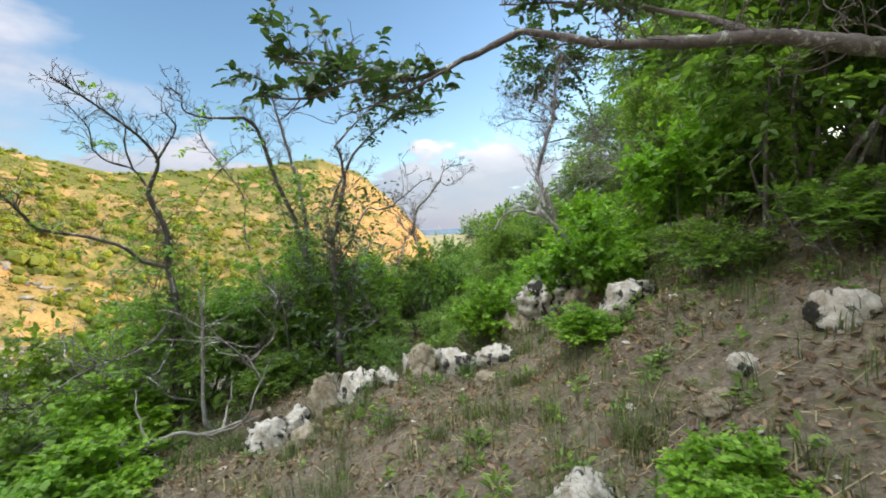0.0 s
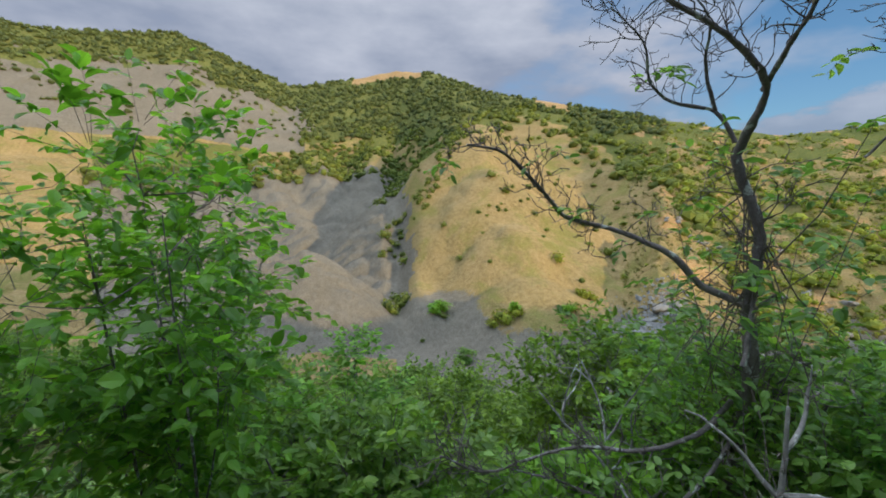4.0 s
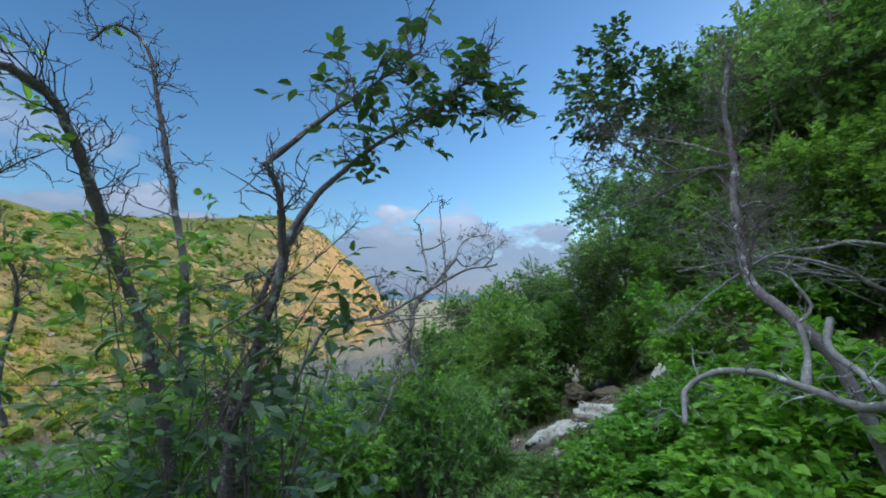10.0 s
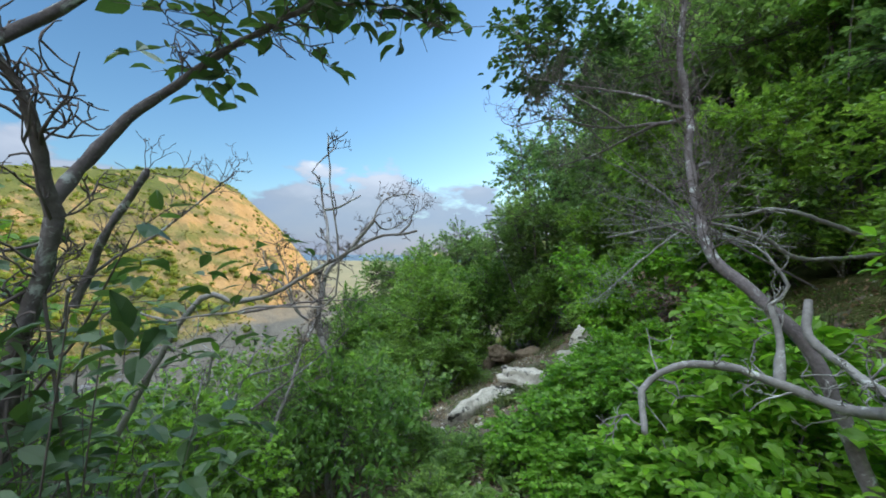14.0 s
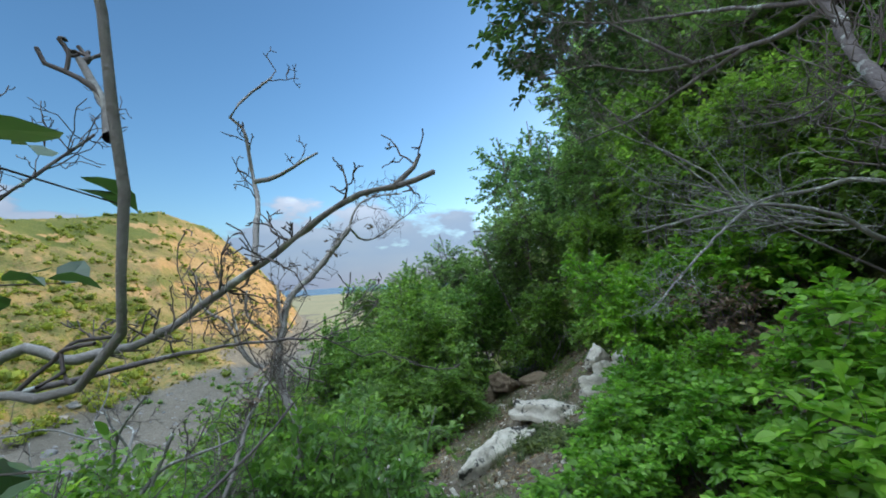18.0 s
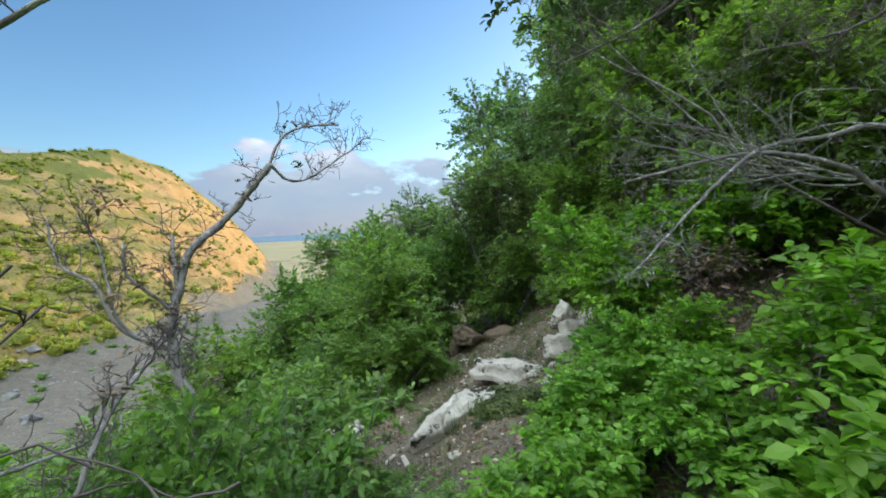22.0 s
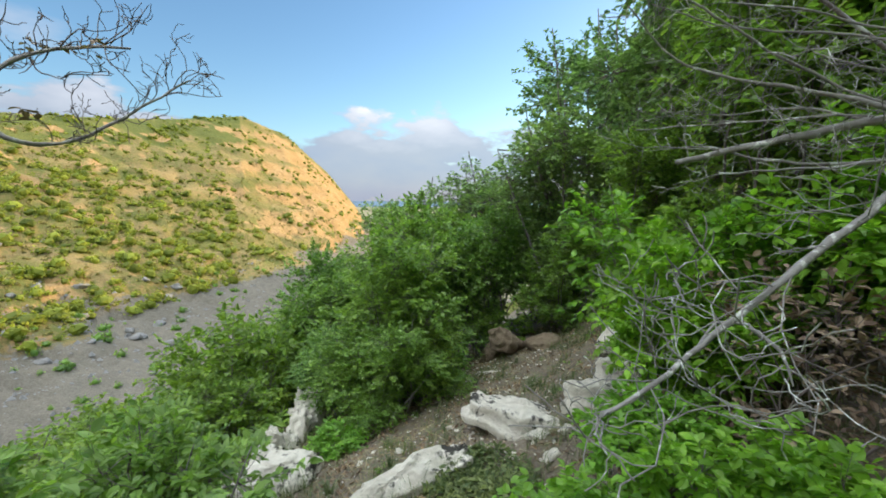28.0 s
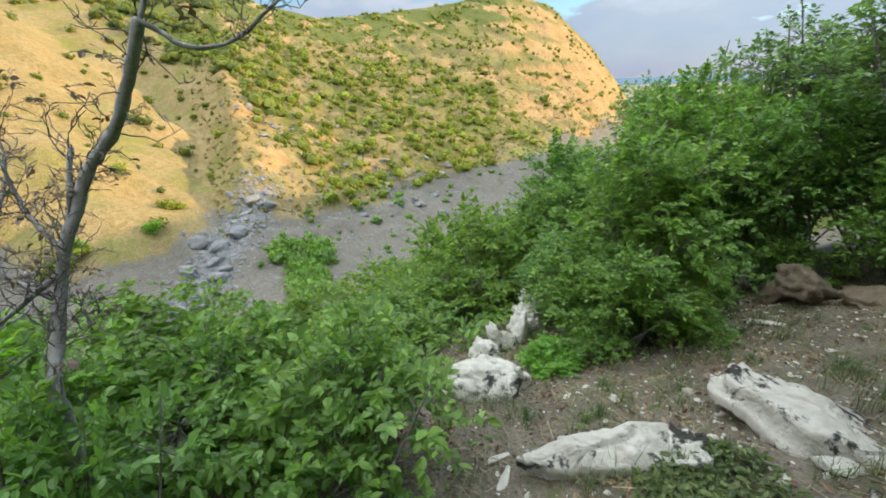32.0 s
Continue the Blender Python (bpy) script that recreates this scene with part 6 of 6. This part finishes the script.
scree()
low, rng_f = spread(1500, -66, -20, 78, 200, 94, lambda a, r, w, u: (height(r * np.sin(np.radians(a)), r * np.cos(np.radians(a))) < FLOOR + 9) & (u < 0.22 + 0.3 * w))
scrub("scrub_bushes", "low green bushes dotted over the shaded scree", low, rng_f.uniform(0.4, 1.3, len(low)), 36, L_MID, 95)
tuss, rng_f = spread(12000, -70, -20, 92, 330, 96, lambda a, r, w, u: (u < 0.75 * 130 / r + 0.2 * w) & (height(r * np.sin(np.radians(a)), r * np.cos(np.radians(a))) > FLOOR + 6))
scrub("dry_tussocks", "small dry grass tussocks over the sunlit slopes", tuss, rng_f.uniform(0.25, 0.6, len(tuss)), 9, L_TUSSOCK, 97, 0.9)

# ---- litter, stones and grass on the ground ----
def near_places(n, seed, keep):
    rng = np.random.default_rng(seed)
    x, y = rng.uniform(-2.6, 3.2, n), rng.uniform(-3.4, 10.0, n)
    ok = keep(x, y, waves(x, y, 1.1, seed + 1), rng.random(n))
    return x[ok], y[ok], rng


def open_soil(x, y):
    """How bare the ground is: the trodden strip and the stony ground at the end of the walk."""
    lane = np.interp(y, [-3, -1, 0, 1.2, 2.2, 3, 5, 8], [1.2, 0.5, 0.2, 0.1, 0.5, 0.75, 0.7, 0.9])
    return np.exp(-((x - lane) / np.interp(y, [-3, 1, 3, 5, 9], [1.4, 0.9, 0.8, 1.0, 0.9])) ** 2)


def litter(n, size, seed, label):
    x, y, rng = near_places(n, seed, lambda x, y, w, u: u < 0.32 + 0.4 * (w > -0.2) - 0.25 * (y > 4) * open_soil(x, y))
    at = np.stack([x, y, height(x, y) + 0.005], -1)
    out = rng.normal(0, 1, (len(x), 3)) * np.array([1, 1, 0.15])
    me = leaf_mesh("leaf_litter", at, out, size, rng, 0.55, -0.12, 0.6)
    me.materials.append(L_LITTER)
    tagged(new("leaf_litter", me), label, "leaf litter", kind="stuff")


def straws():
    x, y, rng = near_places(42000, 82, lambda x, y, w, u: u < 0.55)
    n = len(x)
    a = rng.uniform(0, 2 * np.pi, n)
    ln, w = rng.uniform(0.04, 0.16, n), rng.uniform(0.0008, 0.0022, n)
    d = np.stack([np.cos(a), np.sin(a), rng.normal(0, 0.12, n)], -1)
    s = np.stack([-np.sin(a), np.cos(a), 0 * a], -1) * w[:, None]
    p = np.stack([x, y, height(x, y) + 0.008], -1)
    e = p + d * ln[:, None]
    e[:, 2] = np.maximum(e[:, 2], height(e[:, 0], e[:, 1]) + 0.004)
    v = np.stack([p - s, p + s, e + s, e - s], 1).reshape(-1, 3)
    me = quad_mesh("dry_straw", v, np.arange(4 * n).reshape(-1, 4), smooth=False)
    me.materials.append(L_STRAW)
    tagged(new("dry_straw", me), "dry straw and twigs scattered over the ground", "straw", kind="stuff")


def pebbles():
    x, y, rng = near_places(22000, 83, lambda x, y, w, u: u < 0.05 + 0.4 * open_soil(x, y) * (y > 2.5) + 0.05 * (w > 0.3))
    base = np.array([[1, 0, 0], [-1, 0, 0], [0, 1, 0], [0, -1, 0], [0, 0, 1], [0, 0, -1], [0.6, 0.6, 0.5], [-0.6, 0.55, 0.5], [0.55, -0.6, 0.5], [-0.6, -0.6, 0.45]], float)
    tri = np.array([[0, 6, 4], [6, 2, 4], [2, 7, 4], [7, 1, 4], [1, 9, 4], [9, 3, 4], [3, 8, 4], [8, 0, 4], [0, 2, 6], [2, 1, 7], [1, 3, 9], [3, 0, 8]])
    n = len(x)
    size = 0.006 + 0.02 * rng.random(n) ** 4 + 0.006 * rng.random(n)
    v = base[None] * (size[:, None] * rng.uniform(0.6, 1.3, (n, 3)))[:, None] * rng.uniform(0.75, 1.2, (n, 10, 1))
    a = rng.uniform(0, 6.28, n)
    c, s = np.cos(a)[:, None], np.sin(a)[:, None]
    vx, vy = v[..., 0] * c - v[..., 1] * s, v[..., 0] * s + v[..., 1] * c
    v = np.stack([vx + x[:, None], vy + y[:, None], v[..., 2] * 0.7 + height(x, y)[:, None]], -1).reshape(-1, 3)
    me = quad_mesh("pebbles", v, (tri[None] + 10 * np.arange(n)[:, None, None]).reshape(-1, 3), smooth=False)
    me.materials.append(M_LIME)
    tagged(new("pebbles", me), "small pale limestone chips on the soil", "pebbles", kind="stuff")


def grass():
    x, y, rng = near_places(11000, 84, lambda x, y, w, u: u < 0.14 + 0.5 * (w > 0.1) - 0.3 * open_soil(x, y) * (y > 2))
    per = 16
    k = np.repeat(np.arange(len(x)), per)
    n = len(k)
    px, py = x[k] + rng.normal(0, 0.03, n), y[k] + rng.normal(0, 0.03, n)
    a = rng.uniform(0, 2 * np.pi, n)
    ln, w = rng.uniform(0.05, 0.17, n), rng.uniform(0.001, 0.0024, n)
    lean = rng.uniform(0.1, 0.9, n)
    d = np.stack([np.cos(a) * lean, np.sin(a) * lean, 0 * a], -1)
    s = np.stack([-np.sin(a), np.cos(a), 0 * a], -1) * w[:, None]
    p = np.stack([px, py, height(px, py) - 0.01], -1)
    up = np.array([0, 0, 1.0])
    m = p + (d * 0.35 + up) * (ln * 0.55)[:, None]
    e = p + (d * 1.1 + up * 0.85) * ln[:, None]
    v = np.stack([p - s, p + s, m + s * 0.8, m - s * 0.8, e + s * 0.15, e - s * 0.15], 1).reshape(-1, 3)
    f = (np.array([[0, 1, 2, 3], [3, 2, 4, 5]])[None] + 6 * np.arange(n)[:, None, None]).reshape(-1, 4)
    me = quad_mesh("grass", v, f, smooth=False)
    me.materials.append(L_GRASS)
    tagged(new("grass", me), "thin grey-green grass tufts among the litter", "grass", kind="stuff")


def herbs(name, label, n, box, seed, size, per, material, keep):
    """Low leafy plants, each a small rosette of leaves on the ground."""
    rng = np.random.default_rng(seed)
    x, y = rng.uniform(box[0], box[1], n), rng.uniform(box[2], box[3], n)
    ok = keep(x, y, waves(x, y, 1.4, seed + 1), rng.random(n))
    x, y = x[ok], y[ok]
    k = np.repeat(np.arange(len(x)), per)
    a = rng.uniform(0, 2 * np.pi, len(k))
    out = np.stack([np.cos(a), np.sin(a), rng.uniform(0.1, 1.3, len(k))], -1)
    s = (size * rng.uniform(0.6, 1.4, len(x)))[k]
    px, py = x[k] + np.cos(a) * s * 0.7 * rng.random(len(k)), y[k] + np.sin(a) * s * 0.7 * rng.random(len(k))
    at = np.stack([px, py, height(px, py) + s * rng.uniform(0.1, 1.6, len(k))], -1)
    me = leaf_mesh(name, at, out, s, rng, 0.5, 0.1)
    me.materials.append(material)
    tagged(new(name, me), label, "plants", kind="stuff")


def tuft(x, y, size, seed):
    """One grass tuft of bending blades."""
    rng = np.random.default_rng(seed)
    chunks = []
    for _ in range(70):
        a, lean, ln = rng.uniform(0, 6.28), rng.uniform(0.1, 1.0), size * rng.uniform(0.5, 1.2)
        d = np.array([math.cos(a), math.sin(a), 0.0])
        s = np.array([-d[1], d[0], 0]) * 0.0016
        p = d * rng.uniform(0, 0.25) * size + np.array([0, 0, -0.02])
        m, e = p + d * lean * ln * 0.3 + np.array([0, 0, ln * 0.6]), p + d * lean * ln + np.array([0, 0, ln * (1 - 0.45 * lean)])
        chunks.append((np.stack([p - s, p + s, m + s, m - s, e + s * 0.2, e - s * 0.2]), [[0, 1, 2, 3], [3, 2, 4, 5]]))
    me = quad_mesh("grass_tuft", *joined(chunks), smooth=False)
    me.materials.append(L_GRASS)
    ob = new("grass_tuft", me)
    ob.location = (x, y, at_ground(x, y))
    tagged(ob, "green tuft of thin grass on the brown soil", "grass", "grass tufts on the path")


for k, (x, y, size) in enumerate([(1.2, 6.2, 0.16), (0.95, 5.62, 0.12), (0.45, 5.55, 0.14), (0.15, 4.95, 0.12), (0.75, 6.1, 0.1), (-0.2, 4.7, 0.13), (0.5, 4.2, 0.1), (1.35, 5.75, 0.12), (0.0, 5.4, 0.11), (0.62, 6.9, 0.13),
                                  (0.2, -0.5, 0.14), (0.55, -0.75, 0.12), (-0.1, -0.25, 0.12), (0.9, -0.2, 0.14), (1.1, -0.7, 0.12), (0.5, 0.2, 0.13), (1.5, -0.2, 0.13), (1.0, 0.35, 0.12)]):
    tuft(x, y, size, 500 + k)
herbs("low_plants", "low green plants growing between the stones", 5200, (-2.6, 3.2, -3.4, 10), 85, 0.032, 12, L_HERB, lambda x, y, w, u: (u < 0.15 + 0.5 * (w > 0.1)) & (u > 0.8 * open_soil(x, y) * (y > 4)))
herbs("low_plants", "grey-green herb patch beside the limestone slab", 620, (0.4, 1.3, 4.1, 4.95), 86, 0.032, 14, L_GRASS, lambda x, y, w, u: (x - 0.82) ** 2 + (y - 4.5) ** 2 < 0.10 + 0.04 * w)
herbs("slope_plants", "light green herbs and ferns over the steep slope", 16000, (-20, -1.1, -6, 22), 87, 0.10, 8, L_HERB, lambda x, y, w, u: (u < 0.75 + 0.5 * w) & (x < -1.3 - 0.06 * np.abs(y - 4)))
herbs("low_plants", "low leafy plants growing over the narrow path", 900, (-0.3, 1.1, 0.9, 3.3), 89, 0.05, 12, L_HERB, lambda x, y, w, u: u < 0.6 + 0.4 * w)
litter(80000, 0.04, 81, "fallen brown leaves strewn over the soil")
litter(130000, 0.019, 88, "crumbled bits of dead leaves over the soil")
straws()
pebbles()
grass()
